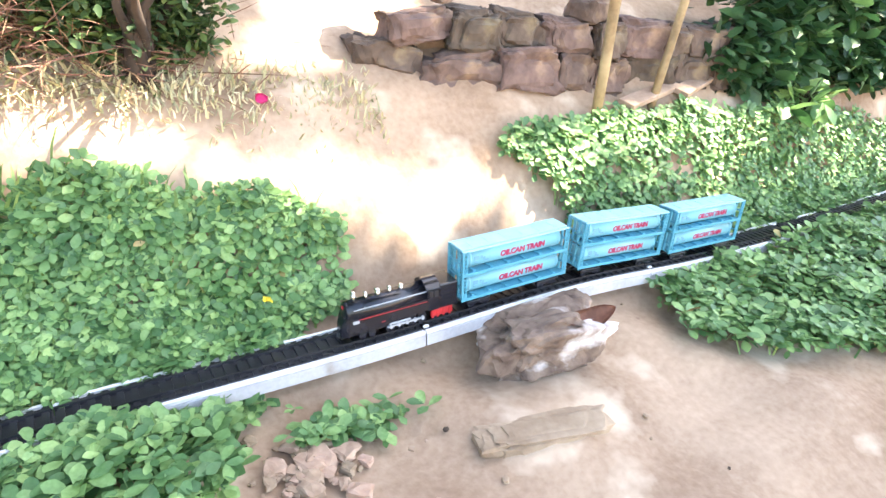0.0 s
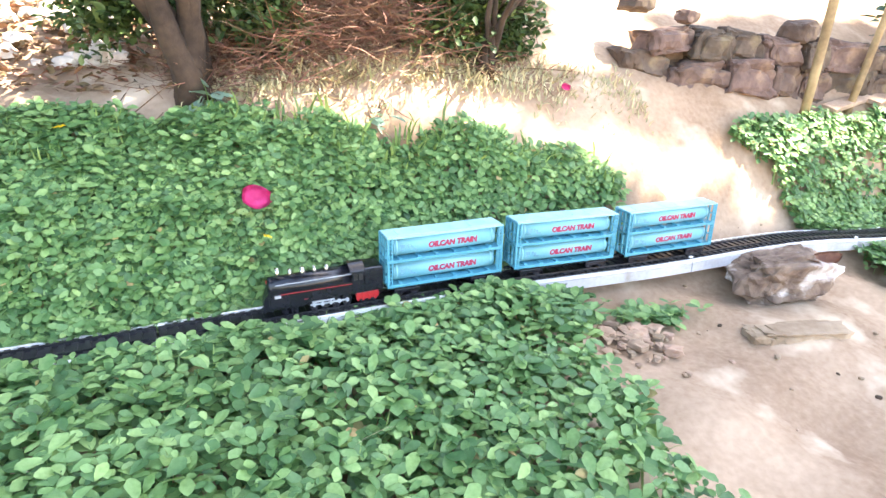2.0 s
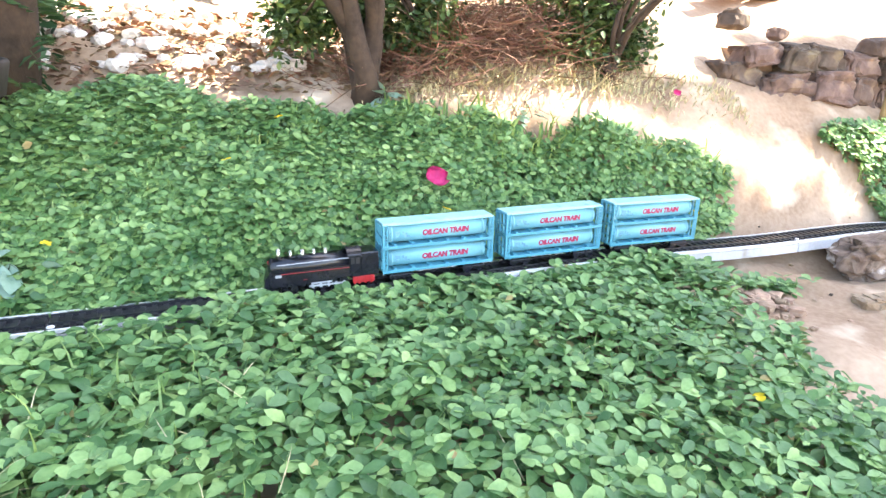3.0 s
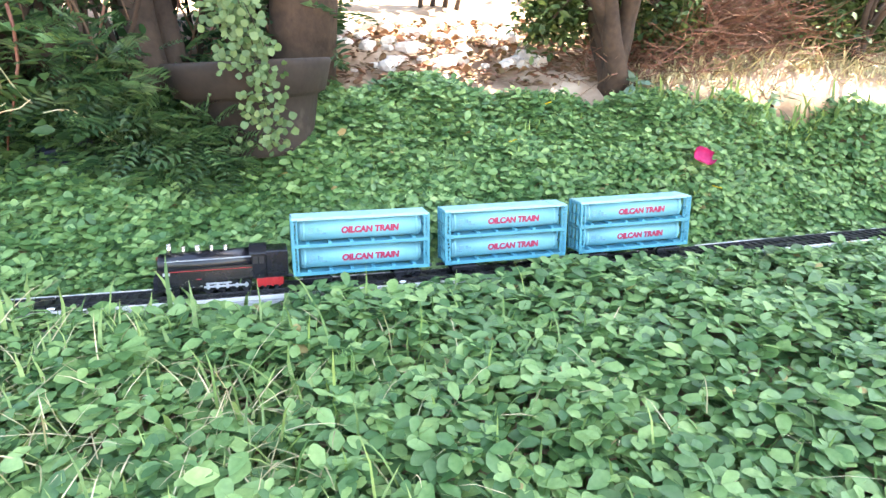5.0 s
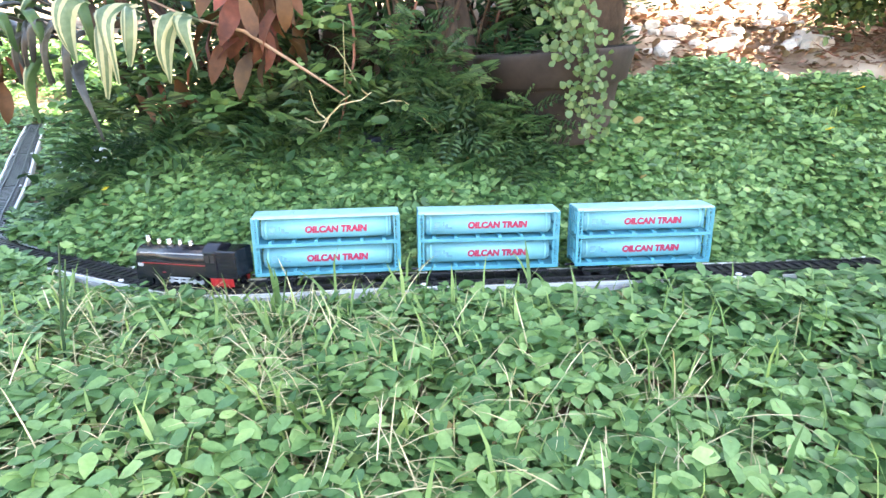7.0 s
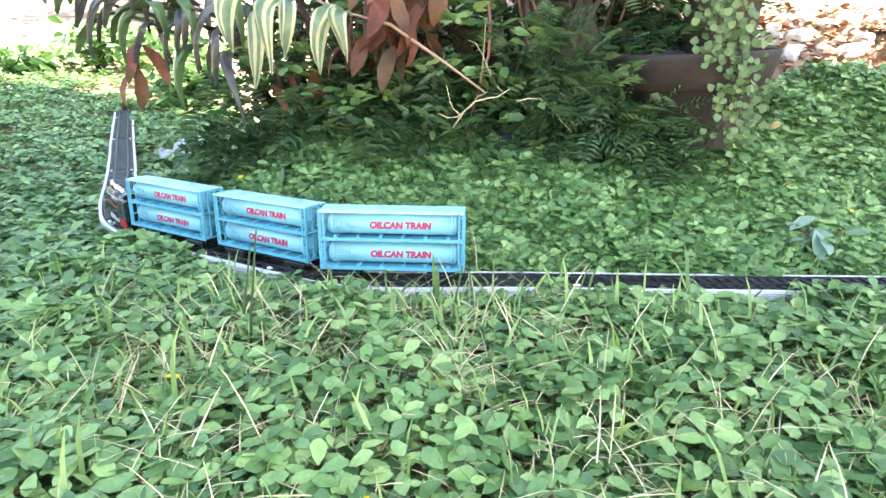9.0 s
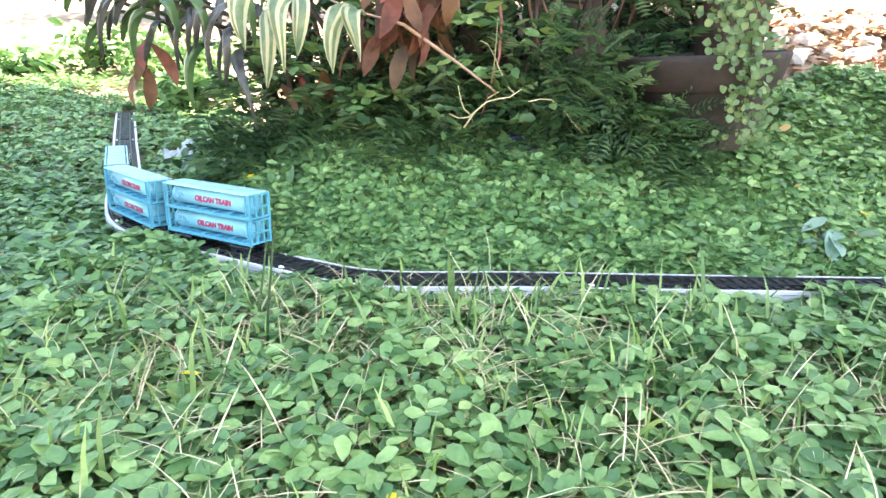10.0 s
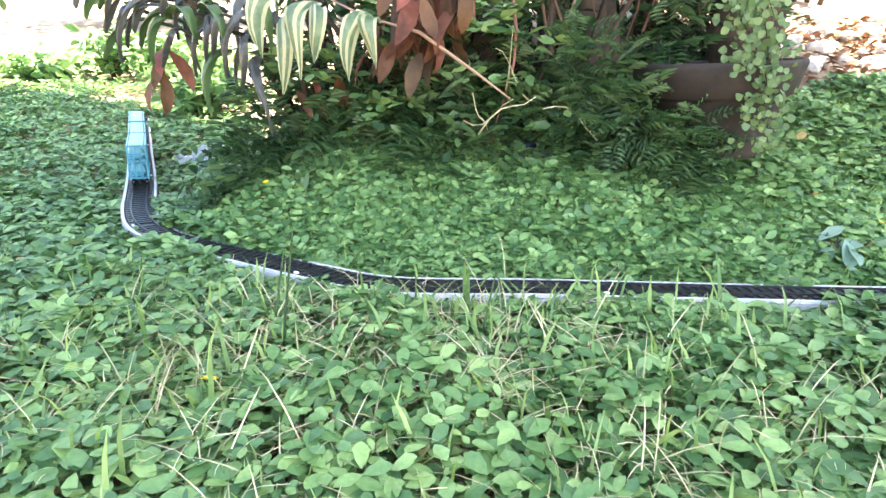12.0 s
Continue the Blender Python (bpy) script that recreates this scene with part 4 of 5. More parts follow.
bush("seedling", -0.258, 0.543, 1, [(0, 0, 0.028, 0.014, 0.012, 0.012, 1.0)], (0.016, 0.026), "small grey-green seedling at the carpet's edge", "seedling", M["bluegreen"], 0.0015, 14, 0.035)
bush("seedling", -0.10, 0.512, 1, [(0, 0, 0.022, 0.02, 0.010, 0.012, 1.0)], (0.014, 0.024), "small grey-green seedling in the sun", "seedling", M["bluegreen"], 0.0015, 12, 0.03)


def brush_pile():
    n = 3400
    x = rng.normal(-0.12, 0.085, n)
    y = 0.585 + rng.normal(0, 0.022, n) - 0.1 * (x + 0.1)
    z = land(x, y) + rng.uniform(0.0, 0.070, n) * np.exp(-((x + 0.12) / 0.11) ** 2)
    ln = rng.uniform(0.02, 0.08, n)
    m = turns(rng.uniform(0, 6.3, n), rng.normal(0.1, 0.4, n), rng.uniform(0, 6.3, n), np.stack([ln, ln * 0 + 0.016, ln], 1), np.stack([x, y, z], 1))
    pieces("brush_pile", BLADE, BLADE_FACES, m, M["twig"], "heap of dry reddish twigs and straw", "brush pile")
    n = 450
    x = rng.normal(-0.10, 0.08, n)
    y = 0.552 + rng.normal(0, 0.010, n) - 0.12 * (x + 0.1)
    blades("dry_straw", x, y, rng.uniform(0.012, 0.035, n), (0.5, 0.4), M["straw"], "bleached straw at the foot of the brush", "straw", 0.6)


brush_pile()


def rubble():
    for i in range(150):
        x, y = float(rng.uniform(-0.72, -0.34)), float(rng.uniform(0.62, 0.86))
        r = float(rng.uniform(0.003, 0.011))
        stone_thing("pale_stone", x, y, (r * 1.3, r, r * 0.8), 300 + i, M["rubble"], "pale sunlit rubble stone on the bank", "stone", "rubble stones", yaw=float(rng.uniform(0, 180)), detail=2)
    n = 2600
    x, y = rng.uniform(-0.75, -0.2, n), rng.uniform(0.585, 0.84, n)
    m = turns(rng.uniform(0, 6.3, n), rng.normal(0.1, 0.25, n), rng.normal(0, 0.5, n), rng.uniform(0.006, 0.016, n), np.stack([x, y, land(x, y) + 0.004], 1))
    pieces("leaf_litter", LEAF, LEAF_FACES, m, M["litter"], "dry brown leaf litter under the shrubs", "leaf litter")


rubble()


def flower_pot(x, y, r_top, r_base, h, label, lift=0.0, shell="pot"):
    p = new("plant_pot")
    z = float(land(x, y)) - 0.012 + lift
    p.matrix_basis = pose(x, y, z, 2, -3, 0)
    bm = bmesh.new()
    prof = [(r_base, 0), (r_base * 1.02, 0.004), (r_top * 0.80, h * 0.60), (r_top * 0.84, h * 0.63), (r_top * 0.90, h * 0.65), (r_top * 0.99, h * 0.93), (r_top * 1.0, h * 0.97), (r_top * 0.985, h), (r_top * 0.94, h), (r_top * 0.91, h * 0.95), (r_top * 0.84, h * 0.70), (0.0005, h * 0.70)]
    n = 36
    rings = [[bm.verts.new((r * math.cos(a), r * math.sin(a), zz)) for a in np.linspace(0, 2 * math.pi, n, endpoint=False)] for r, zz in prof[:-1]]
    for a, b in zip(rings, rings[1:]):
        for k in range(n):
            bm.faces.new((a[k], a[(k + 1) % n], b[(k + 1) % n], b[k]))
    bm.faces.new(list(reversed(rings[0])))
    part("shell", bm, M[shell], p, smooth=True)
    bm = bmesh.new()
    bmesh.ops.create_circle(bm, cap_ends=True, segments=24, radius=r_top * 0.85, matrix=Matrix.Translation((0, 0, h * 0.73)))
    part("soil", bm, M["soil"], p, "dark potting soil")
    return tagged(p, label, "plant pot")


flower_pot(-0.682, 0.500, 0.080, 0.053, 0.088, "large dark grey-brown clay pot with a broad rim", 0.010)


def shade_tree():
    """The tree whose trunk stands behind the pots; its unseen crown is added to shade the track."""
    tree = new("shade_tree")
    x, y = -0.640, 0.580
    z = float(land(x, y)) - 0.02
    bm = bmesh.new()
    k = np.linspace(0, 1, 12).tolist()
    limb(bm, [(x + 0.02 * math.sin(3 * q) + 0.05 * q, y + 0.25 * q * q, z + 2.1 * q) for q in k], [0.030 * (1.35 - 0.6 * q) for q in k], 12)
    part("trunk", bm, M["bark"], tree, smooth=True)
    off = sun_way / sun_way.z * 2.2
    edge_x = [-4, -2.2, -1.7, -1.3, -1.1, -0.9, -0.55, -0.3, -0.1, 0.05, 0.15, 0.30, 0.5, 0.9, 4]
    edge_y = [1.5, 1.45, 1.2, 0.98, 0.92, 0.88, 0.60, 0.56, 0.505, 0.474, 0.448, 0.440, 0.450, 0.452, 0.452]
    # the broad mass of the added crown, laid out from the shade wanted below
    n = 32000
    gx, gy = rng.uniform(-2.6, 1.4, n), rng.uniform(-0.22, 1.5, n)
    k = gy < np.interp(gx, edge_x, edge_y) - np.where(gx > -0.6, 0.105, 0.02)
    sets = [(gx[k], gy[k], rng.uniform(0.07, 0.12, k.sum()))]
    # finer unseen leaves, masked to shape the shade and sun gaps on the path
    n = 34000
    gx, gy = rng.uniform(-0.62, 1.4, n), rng.uniform(0.33, 0.72, n)
    ragged = 0.010 * np.sin(gx * 47) + 0.008 * np.sin(gx * 103 + 1)
    shade = gy < np.interp(gx, edge_x, edge_y) + ragged - 0.015
    far = (gx > 0.25) & (gy > 0.505 + ragged) & (gy < 0.66)
    strip = (gx > 0.0) & (gx < 0.40) & (gy > np.interp(gx, [0.0, 0.064, 0.14, 0.28, 0.386], [0.528, 0.517, 0.501, 0.484, 0.493]) + 0.6 * ragged) & (gy < 0.549 + 0.5 * ragged)
    brush = (gx > -0.32) & (gx < 0.06) & (gy > 0.590 + ragged) & (gy < 0.70)
    k = shade | far | strip | brush
    sets.append((gx[k], gy[k], rng.uniform(0.022, 0.036, k.sum())))
    gx, gy, size = (np.concatenate(v) for v in zip(*sets))
    zc = rng.uniform(-0.25, 0.25, len(gx))
    P = np.stack([gx + off.x + zc * sun_way.x / sun_way.z, gy + off.y + zc * sun_way.y / sun_way.z, 2.42 + zc], 1)
    m = turns(rng.uniform(0, 6.3, len(gx)), rng.normal(0, 0.3, len(gx)), rng.normal(0, 0.4, len(gx)), size, P)
    pieces("crown", LEAF, LEAF_FACES, m, M["bush"], "broad leafy crown added out of view to cast shade", parent=tree)
    # unseen limbs that go with the added crown
    for i in range(9):
        a = i * 0.7 + 0.3
        bm = bmesh.new()
        top = Vector((x + 0.05, y + 0.25, z + 2.05))
        end = top + Vector((1.5 * math.cos(a), 1.3 * math.sin(a), 0.35))
        limb(bm, [top, (top + end) / 2 + Vector((0, 0, 0.1)), end], [0.02, 0.012, 0.004], 7)
        part("limb", bm, M["bark"], tree)
    tagged(tree, "tree with rough dark bark and an added shading crown", "tree")


shade_tree()


def thicket():
    """The dark undergrowth behind the track."""
    t = new("undergrowth")
    n = 5200
    x = rng.uniform(-1.20, -0.60, n)
    y = rng.uniform(0.52, 0.76, n) + 0.07 * (x > -0.79) + 0.02 * np.sin(x * 20)
    rise = rng.uniform(0, 1, n) * np.interp(y, [0.49, 0.55, 0.7], [0.05, 0.18, 0.42])
    leaves_at("foliage", np.stack([x, y, land(x, y) + rise], 1), (0.010, 0.022), M["bush"], t)
    # leaf layer added above the view to keep sky light off the thicket
    n = 5400
    x, y = rng.uniform(-1.10, -0.56, n), rng.uniform(0.53, 0.86, n)
    P = np.stack([x, y, 0.53 + 0.10 * np.sin(9 * x) ** 2 + rng.uniform(0, 0.30, n)], 1)
    leaves_at("upper_foliage", P, (0.024, 0.045), M["bush"], t)
    # feathered leaves, layered and leaning out to the light
    n = 620
    x = rng.uniform(-1.20, -0.60, n)
    x = np.where((x > -0.87) & (x < -0.74) & (rng.random(n) < 0.85), x - 0.16, x)
    y = rng.uniform(0.465, 0.60, n) + 0.10 * (x > -0.79)
    z = land(x, y) + rng.uniform(0.01, 1.0, n) ** 1.2 * np.interp(y, [0.46, 0.52, 0.6], [0.05, 0.15, 0.24]) * (0.55 + 0.45 * np.sin(x * 23 + 1) ** 2)
    m = turns(rng.normal(-1.57, 0.9, n), rng.normal(0.1, 0.35, n), rng.normal(0, 0.4, n), rng.uniform(0.035, 0.075, n), np.stack([x, y, z], 1))
    pieces("feathered_leaves", FEATHER, FEATHER_FACES, m, M["under"], parent=t, smooth=False)
    for i in range(60):
        sx, sy = float(rng.uniform(-1.15, -0.62)), float(rng.uniform(0.52, 0.68))
        sy += 0.07 if sx > -0.79 else 0.0
        b = Vector((sx, sy, float(land(sx, sy))))
        d = Vector((float(rng.normal(0, 0.10)), float(rng.normal(-0.02, 0.05)), float(rng.uniform(0.20, 0.46))))
        r = 0.0065 if i % 7 == 0 else 0.0028
        bm = bmesh.new()
        limb(bm, [b, b + d * 0.3 + Vector((0.012 * math.sin(i), 0, 0)), b + d * 0.65 + Vector((-0.012 * math.cos(2 * i), -0.008, 0)), b + d], [r * 1.2, r, r * 0.85, r * 0.5], 6)
        part("stem", bm, M["bark"], t, smooth=True)
    # clumps of broad leaflets that catch the light
    P = []
    for i in range(46):
        cx, cy = float(rng.uniform(-1.12, -0.84)), float(rng.uniform(0.455, 0.50))
        c = np.array((cx, cy, float(land(cx, cy)) + float(rng.uniform(0.03, 0.16))))
        P.append(c + rng.normal(0, 1, (9, 3)) * np.array([0.014, 0.010, 0.004]))
    leaves_at("leaf_clumps", np.concatenate(P), (0.012, 0.022), M["leaf"], t, tilt=(-0.1, 0.25))
    # sprays that cover the shaded side of the pot
    n = 260
    x = rng.uniform(-0.84, -0.700, n)
    y = 0.445 - 0.25 * (x + 0.73) * (x < -0.73) + rng.normal(0, 0.008, n)
    z = land(x, y) + 0.02 + rng.uniform(0, 1, n) ** 1.2 * np.interp(x, [-0.84, -0.76, -0.700], [0.12, 0.10, 0.04])
    m = turns(rng.normal(-1.57, 1.0, n), rng.normal(0.0, 0.4, n), rng.normal(0, 0.5, n), rng.uniform(0.025, 0.05, n), np.stack([x, y, z], 1))
    pieces("feathered_leaves", FEATHER, FEATHER_FACES, m, M["under"], parent=t, smooth=False)
    for i, (bx, by, r) in enumerate(((-0.93, 0.545, 0.012), (-0.90, 0.55, 0.009), (-0.80, 0.56, 0.014), (-0.765, 0.585, 0.010), (-0.865, 0.56, 0.008))):
        bm = bmesh.new()
        k = np.linspace(0, 1, 8).tolist()
        limb(bm, [(bx + 0.05 * q * math.sin(i + 1) + 0.008 * math.sin(6 * q + i), by + 0.03 * q, float(land(bx, by)) - 0.01 + 0.34 * q) for q in k], [r * (1.4 - 0.6 * q) for q in k], 9)
        part("trunk", bm, M["bark"], t, "rough dark brown trunk", True)
    # dry creepers that hang from above
    for i in range(26):
        hx, hy = float(rng.uniform(-1.02, -0.64)), float(rng.uniform(0.485, 0.56))
        hy += 0.085 if hx > -0.79 else 0.0
        top, drop, sway = float(rng.uniform(0.44, 0.52)), float(rng.uniform(0.10, 0.24)), float(rng.normal(0, 0.03))
        bm = bmesh.new()
        k = np.linspace(0, 1, 8).tolist()
        limb(bm, [(hx + sway * q + 0.008 * math.sin(7 * q + i), hy - 0.01 * q, top - drop * q) for q in k], [0.0022 * (1 - 0.6 * q) for q in k], 5)
        part("creeper", bm, M["twig"], t, "dry brown hanging creeper", True)
    tagged(t, "dense shaded undergrowth of dark leaves and stems", "undergrowth")
    n = 1300
    x = rng.uniform(-1.22, -0.74, n)
    y = rng.normal(0.480, 0.022, n)
    P = np.stack([x, y, land(x, y) + rng.uniform(0.015, 0.085, n) * (0.4 + 0.6 * np.sin(x * 17) ** 2)], 1)
    ob = leaves_at("front_leaves", P, (0.010, 0.020), M["under"], None, "low green leaves at the foot of the undergrowth")
    tagged(ob, category="leaves")
    # pale bent twigs caught in the leaves
    for i, (bx, by, bz, ln, a) in enumerate(((-0.915, 0.452, 0.250, 0.07, 0.7), (-0.905, 0.455, 0.245, 0.05, 1.9), (-0.89, 0.458, 0.285, 0.06, 1.5), (-0.93, 0.455, 0.262, 0.05, 0.3), (-0.868, 0.46, 0.29, 0.05, 2.3), (-0.80, 0.455, 0.255, 0.06, 2.7))):
        bm = bmesh.new()
        k = np.linspace(0, 1, 6).tolist()
        limb(bm, [(bx + ln * q * math.cos(a), by - 0.01 * q, bz + ln * q * math.sin(a) + 0.008 * math.sin(5 * q + i)) for q in k], [0.0010 * (1 - 0.6 * q) for q in k], 6)
        tagged(part("dry_twig", bm, M["straw"], smooth=True), "pale bent dry twig caught in the leaves", "twig", "dry twigs")
    bm = bmesh.new()
    bmesh.ops.create_grid(bm, x_segments=16, y_segments=10, size=0.5)
    for v in bm.verts:
        p = v.co.copy()
        v.co = Vector((p.x * 0.085, p.y * 0.04, 0.014 * noise.noise(p * 5) + 0.006 * noise.noise(p * 13)))
    bmesh.ops.solidify(bm, geom=bm.faces[:], thickness=0.0006)
    ob = part("plastic_sheet", bm, M["sheet"], smooth=True)
    ob.matrix_basis = pose(-0.838, 0.470, float(land(-0.838, 0.470)) + 0.022, 38, 0, 4)
    tagged(ob, "crumpled dark blue plastic sheet under the leaves", "plastic sheet")


thicket()


def fern():
    """Maidenhair fronds that hang over the pot."""
    f = new("fern")
    for i, (bx, by, bz, ln, side) in enumerate(((-0.715, 0.432, 0.375, 0.10, 0.05), (-0.70, 0.430, 0.37, 0.12, 0.035), (-0.68, 0.428, 0.33, 0.075, 0.02), (-0.715, 0.427, 0.41, 0.10, 0.06), (-0.69, 0.430, 0.38, 0.12, 0.03))):
        k = np.linspace(0, 1, 9)
        pts = [Vector((bx + side * q, by - 0.015 * math.sin(2 * q), bz - ln * q * q)) for q in k]
        bm = bmesh.new()
        limb(bm, pts, [0.0007 * (1.1 - 0.8 * q) for q in k], 5)
        frond = part("frond_stalk", bm, M["bark"], f)
        n = 90
        P = np.array([pts[int(q)] + Vector((float(rng.normal(0, 0.0095)), float(rng.normal(0, 0.006)), float(rng.normal(0, 0.007)))) for q in rng.integers(1, 9, n)])
        m = turns(rng.choice([0.0, math.pi], n) + rng.normal(0, 0.4, n), rng.normal(-0.5, 0.6, n), math.pi / 2 + rng.normal(0, 0.5, n), rng.uniform(0.0055, 0.0100, n), P)
        pieces("leaflet_spray", LEAF * np.array([0.8, 1.5, 1]), LEAF_FACES, m, M["fern"], parent=frond)
    tagged(f, "maidenhair fern with pale yellow-green leaflets over the pot", "fern")


fern()


def dracaena():
    """Striped leaves that hang in from above, on a bare branch."""
    d = new("dracaena")
    bm = bmesh.new()
    limb(bm, [(-1.10, 0.66, 0.25), (-1.12, 0.60, 0.45), (-1.10, 0.48, 0.47), (-1.06, 0.42, 0.375), (-1.02, 0.42, 0.355), (-0.969, 0.42, 0.342), (-0.92, 0.42, 0.31), (-0.885, 0.43, 0.285)], [0.006, 0.005, 0.003, 0.0021, 0.0018, 0.0017, 0.0014, 0.0008], 7)
    part("branch", bm, M["board"], d, "pale bare branch", True)
    hung = [(-1.099, 0.4, 0.365, 0.047, 0.002), (-1.059, 0.4, 0.363, 0.063, -0.011), (-1.047, 0.4, 0.356, 0.042, -0.005), (-1.015, 0.41, 0.355, 0.055, -0.011), (-1.01, 0.41, 0.348, 0.038, 0.007), (-1.084, 0.42, 0.353, 0.066, -0.004)]
    green = [(-1.157, 0.44, 0.324, 0.058, -0.013), (-1.128, 0.43, 0.319, 0.07, 0.026), (-1.183, 0.45, 0.335, 0.027, -0.04), (-1.202, 0.45, 0.35, 0.039, -0.028), (-1.211, 0.46, 0.361, 0.011, -0.083), (-1.228, 0.47, 0.367, 0.027, -0.069), (-1.177, 0.46, 0.356, 0.03, -0.079), (-1.136, 0.44, 0.335, 0.034, -0.017), (-1.241, 0.47, 0.357, 0.027, -0.04), (-1.198, 0.47, 0.373, 0.011, -0.108), (-1.151, 0.45, 0.345, 0.045, -0.044), (-1.12, 0.44, 0.335, 0.047, -0.02), (-1.251, 0.48, 0.373, 0.019, -0.069), (-1.171, 0.46, 0.364, 0.029, -0.043)]
    for i in range(22):
        green.append((-1.17 + 0.05 * math.sin(2.4 * i), 0.455 + 0.02 * math.cos(3.1 * i), 0.362 + 0.016 * math.sin(1.7 * i), 0.035 + 0.028 * math.sin(4.1 * i), -0.02 + 0.075 * math.sin(1.13 * i)))
    for n, (group, wide) in enumerate(((hung, 0.021), (green, 0.012))):
        for i, (bx, by, bz, ln, side) in enumerate(group):
            bm = bmesh.new()
            rows = []
            for q in np.linspace(0, 1, 11):
                w = wide * (math.sin(math.pi * min(1, 0.12 + 0.88 * q)) ** 0.8) * 0.5
                c = Vector((bx + side * q * (1.2 - 0.4 * q) + 0.003 * math.sin(6 * q + 2 * i), by - 0.03 * math.sin(2.2 * q), bz + 0.02 * math.sin(3.1 * q) - ln * q))
                turn = 0.7 * math.sin(2.1 * i + 2.5 * q)
                rows.append([bm.verts.new(c + Vector((w * v * math.cos(turn), w * v * math.sin(turn) + 0.006 * abs(v) - 0.004, 0.002 * math.sin(9 * q + 3 * v)))) for v in (-1, -0.7, -0.35, 0, 0.35, 0.7, 1)])
            for a, b in zip(rows, rows[1:]):
                for j in range(6):
                    bm.faces.new((a[j], b[j], b[j + 1], a[j + 1]))
            leaf = part("striped_leaf" if n == 0 else "long_leaf", bm, M["vpale"] if n == 0 else M["vgreen"] if i % 3 == 0 else M["dusk"], d, "long leaf striped in cream and green" if n == 0 else "long dusky drooping leaf", True)
            if n == 0 or i % 3 == 0:
                leaf.data.materials.append(M["cream"])
                for k, p in enumerate(leaf.data.polygons):
                    if k % 6 in ((0, 5, 2 + i % 2) if n == 0 else (0,)):
                        p.material_index = 1
    tagged(d, "overhanging dracaena with drooping cream-striped leaves", "dracaena")


dracaena()


def rust_leaves():
    P, size = [], []
    for cx, cy, cz, n, r in ((-0.965, 0.45, 0.375, 12, 0.016), (-1.262, 0.5, 0.318, 7, 0.009), (-1.086, 0.47, 0.288, 7, 0.009), (-0.988, 0.46, 0.345, 16, 0.018), (-0.95, 0.50, 0.35, 8, 0.02), (-0.985, 0.43, 0.385, 10, 0.014), (-0.945, 0.43, 0.385, 9, 0.012), (-0.97, 0.50, 0.33, 12, 0.02)):
        P.append(np.array((cx, cy, cz)) + rng.normal(0, r, (n, 3)))
    P = np.concatenate(P)
    n = len(P)
    m = turns(rng.uniform(0, 6.3, n), rng.normal(-1.1, 0.3, n), rng.normal(0, 0.6, n), rng.uniform(0.026, 0.052, n), P)
    ob = pieces("red_brown_leaves", LONG * np.array([1, 1.7, 1.6]), LONG_FACES, m, M["rust"], "hanging dead red-brown leaves", "dead leaves")


rust_leaves()


def backdrop_trees():
    """The far side of the garden: a loose hedge beyond the sunlit ground."""
    for i, (x, y, w, h) in enumerate(((-2.6, 3.2, 0.9, 0.9), (-1.2, 3.4, 1.0, 1.0), (0.2, 3.4, 0.9, 0.9), (1.6, 3.0, 1.0, 1.0), (3.0, 2.6, 1.0, 1.0), (-4.0, 2.6, 1.0, 1.0))):
        bush("hedge_tree", x, y, 3, [(0, 0, h * 0.7, w, 0.4, h * 0.55, 1.0)], (0.05, 0.11), "leafy garden tree beyond the sunlit ground", "tree", trunk_r=0.04, n_leaves=1300, trunk_len=h)
    n = 900
    P = np.concatenate([cloud(260, (-0.42, 0.98, 0.62), (0.10, 0.08, 0.14)), cloud(260, (-0.05, 1.0, 0.72), (0.13, 0.08, 0.12)), cloud(300, (-0.65, 0.95, 0.56), (0.09, 0.06, 0.12))])
    t = new("sunny_shrub")
    leaves_at("foliage", P, (0.018, 0.035), M["bush"], t)
    for cx in (-0.42, -0.05, -0.65):
        for j in range(4):
            bm = bmesh.new()
            b = Vector((cx + 0.02 * j - 0.03, 0.98, float(land(cx, 0.98)) - 0.01))
            limb(bm, [b, b + Vector((0.01 * j, 0, 0.12)), b + Vector((0.03 * j - 0.04, 0.0, 0.30))], [0.005, 0.004, 0.002], 6)
            part("stem", bm, M["bark"], t)
    tagged(t, "loose sunlit shrubs on the bank", "shrub")


backdrop_trees()
for bx, by, bw, bh in ((-2.12, 1.72, 0.13, 0.10), (-1.92, 1.70, 0.14, 0.09), (-1.72, 1.50, 0.13, 0.09), (-2.34, 1.66, 0.12, 0.06), (-1.60, 1.28, 0.10, 0.07)):
    bush("low_shrub", bx, by, 4, [(0, 0, bh, bw, 0.09, bh * 0.8, 1.0)], (0.022, 0.042), "low bright green shrub behind the far end of the track", "shrub", M["leaf"], 0.004, 420, bh)


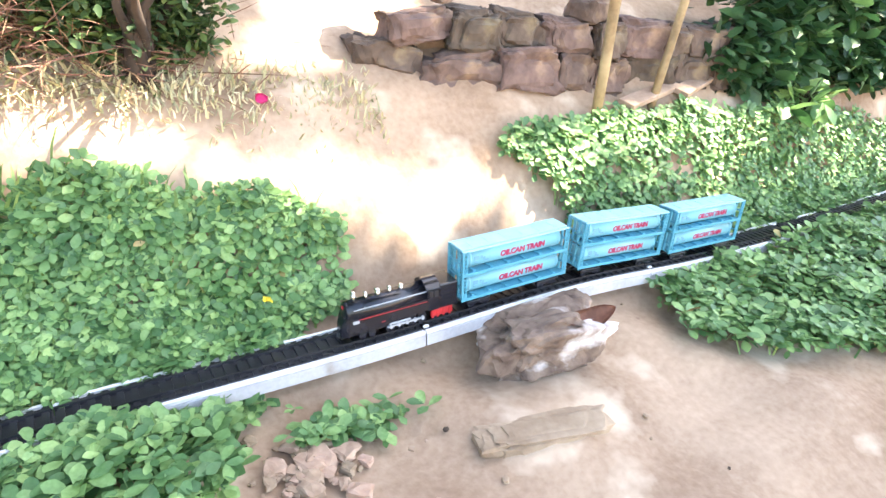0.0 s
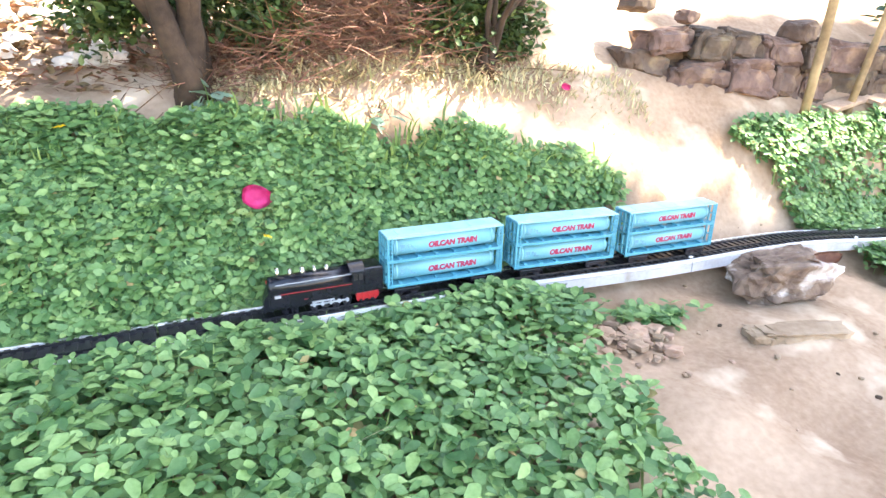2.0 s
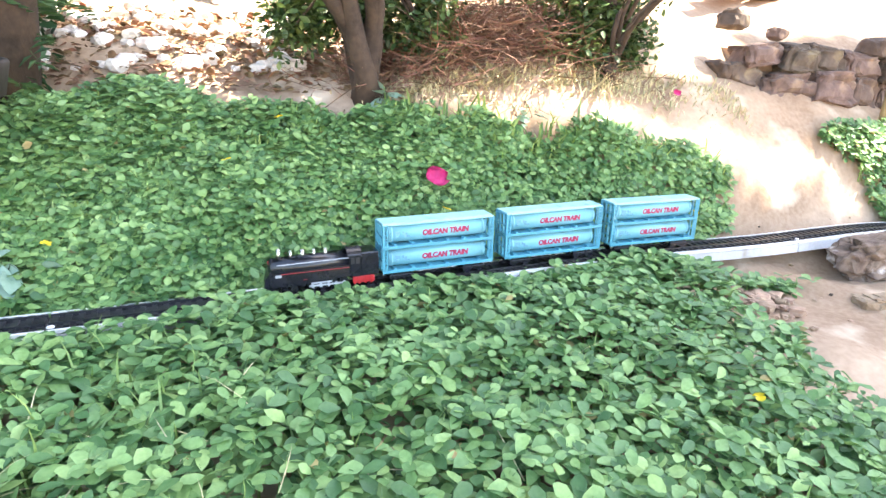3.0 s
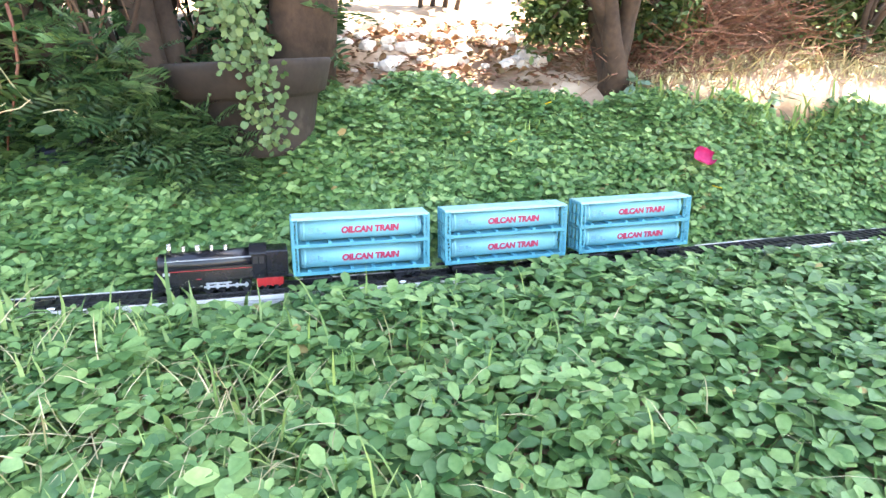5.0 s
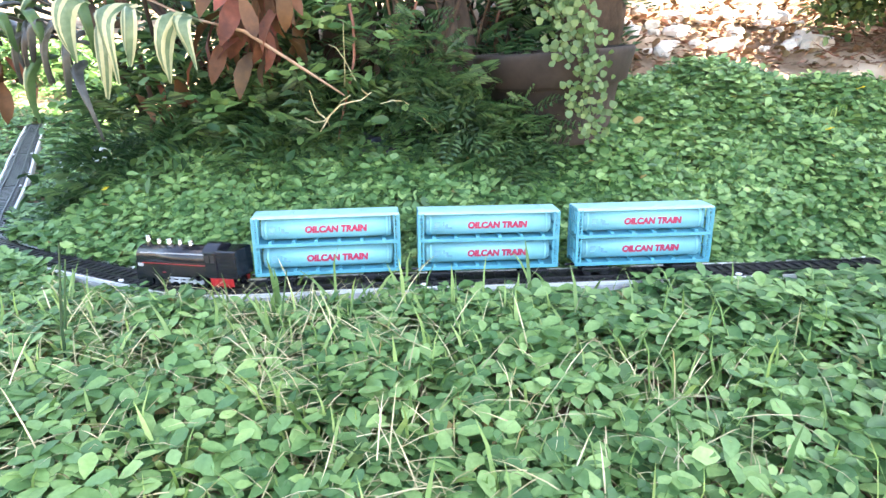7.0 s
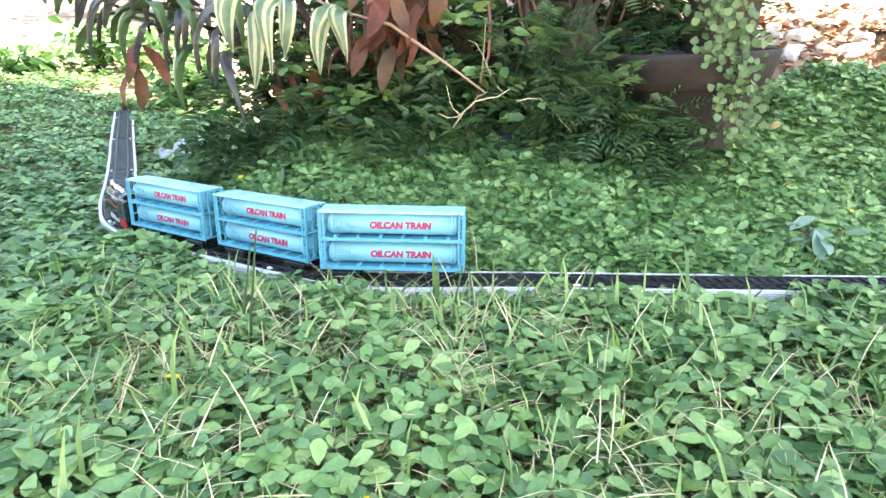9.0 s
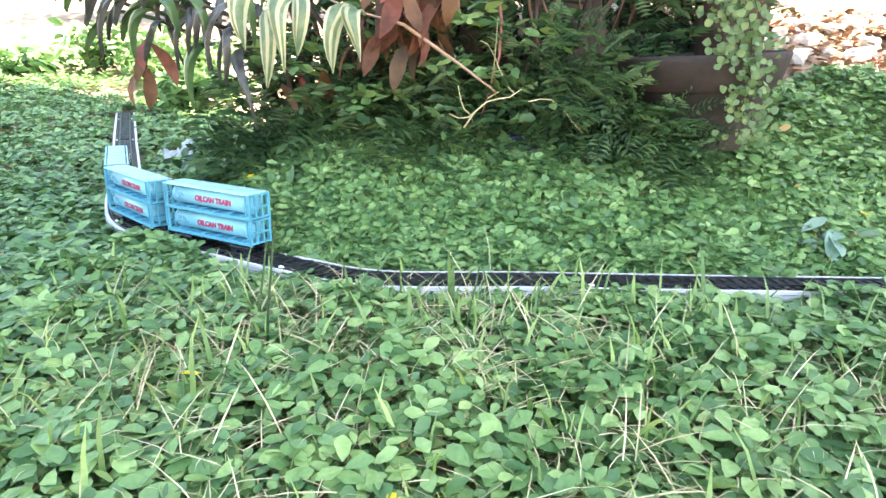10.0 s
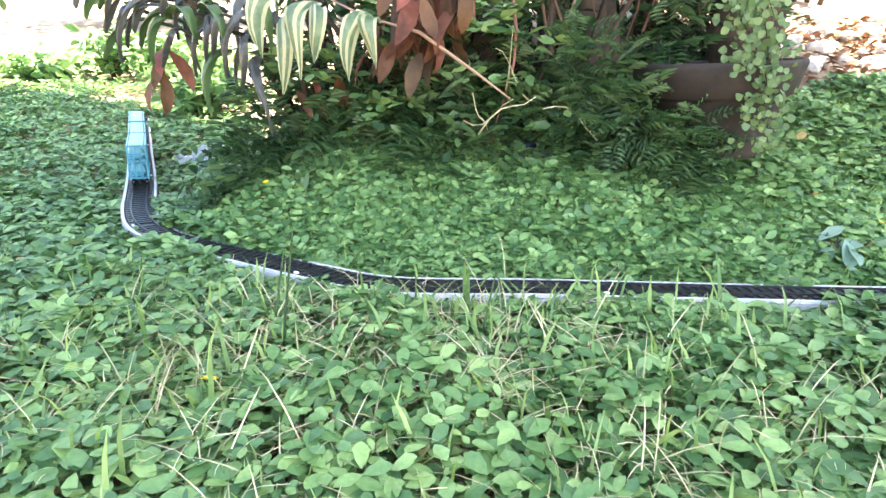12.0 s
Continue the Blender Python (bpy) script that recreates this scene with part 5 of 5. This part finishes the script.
def plastic_bag():
    bm = bmesh.new()
    bmesh.ops.create_grid(bm, x_segments=14, y_segments=10, size=0.5)
    for v in bm.verts:
        p = v.co.copy()
        v.co = Vector((p.x * 0.075, p.y * 0.035, 0.012 + 0.020 * noise.noise(p * 4) + 0.008 * noise.noise(p * 11)))
    bmesh.ops.solidify(bm, geom=bm.faces[:], thickness=0.0006)
    ob = part("plastic_bag", bm, M["bag"], smooth=True)
    ob.matrix_basis = pose(*BAG, float(land(*BAG)) + 0.022, 24, -18, 28)
    tagged(ob, "crumpled pale plastic bag caught in the leaves", "plastic bag")


BAG = (-1.375, 0.80)
plastic_bag()
bush("pale_seedling", -0.60, 0.385, 3, [(0, 0, 0.034, 0.035, 0.018, 0.008, 1.0)], (0.018, 0.028), "plant with pale broad grey-green leaves beside the track", "plant", M["bluegreen"], 0.0012, 16, 0.03)
for gx, gy, gh in ((-1.020, 0.181, 0.105), (-1.035, 0.205, 0.085), (-0.90, 0.22, 0.07)):
    bm = bmesh.new()
    gz = float(land(gx, gy))
    limb(bm, [(gx, gy, gz), (gx + 0.004, gy, gz + gh * 0.5), (gx + 0.010, gy + 0.004, gz + gh)], [0.0011, 0.0009, 0.0005], 5)
    tagged(part("grass_stem", bm, M["bush"]), "tall thin dark grass stem above the leaves", "grass stem", "grass stems")


# ---- what moves ----
RUNS = [(0.0, 0.972), (0.5, 1.064), (1.0, 1.155), (1.5, 1.245), (2.0, 1.333), (2.5, 1.420), (3.0, 1.507), (3.5, 1.595), (4.0, 1.683), (4.5, 1.769), (5.0, 1.847), (5.5, 1.923), (6.0, 1.997), (6.5, 2.070), (7.0, 2.139), (7.5, 2.208),
        (8.0, 2.284), (8.5, 2.366), (9.0, 2.451), (9.5, 2.545), (10.0, 2.652), (10.5, 2.765), (11.0, 2.870), (11.5, 2.962), (12.0, 3.042)]


def motions():
    """The train runs along the track: the run is the length of track up to the front of the first wagon."""
    times = np.arange(0, 12.01, 0.25)
    runs = np.interp(times, *zip(*RUNS))
    walk(engine, [(t, line_pose(s + 0.0530, 0.028)) for t, s in zip(times, runs)])
    for i, w in enumerate(wagons):
        walk(w, [(t, line_pose(s - 0.0545 - 0.122 * i, 0.036)) for t, s in zip(times, runs)])


motions()
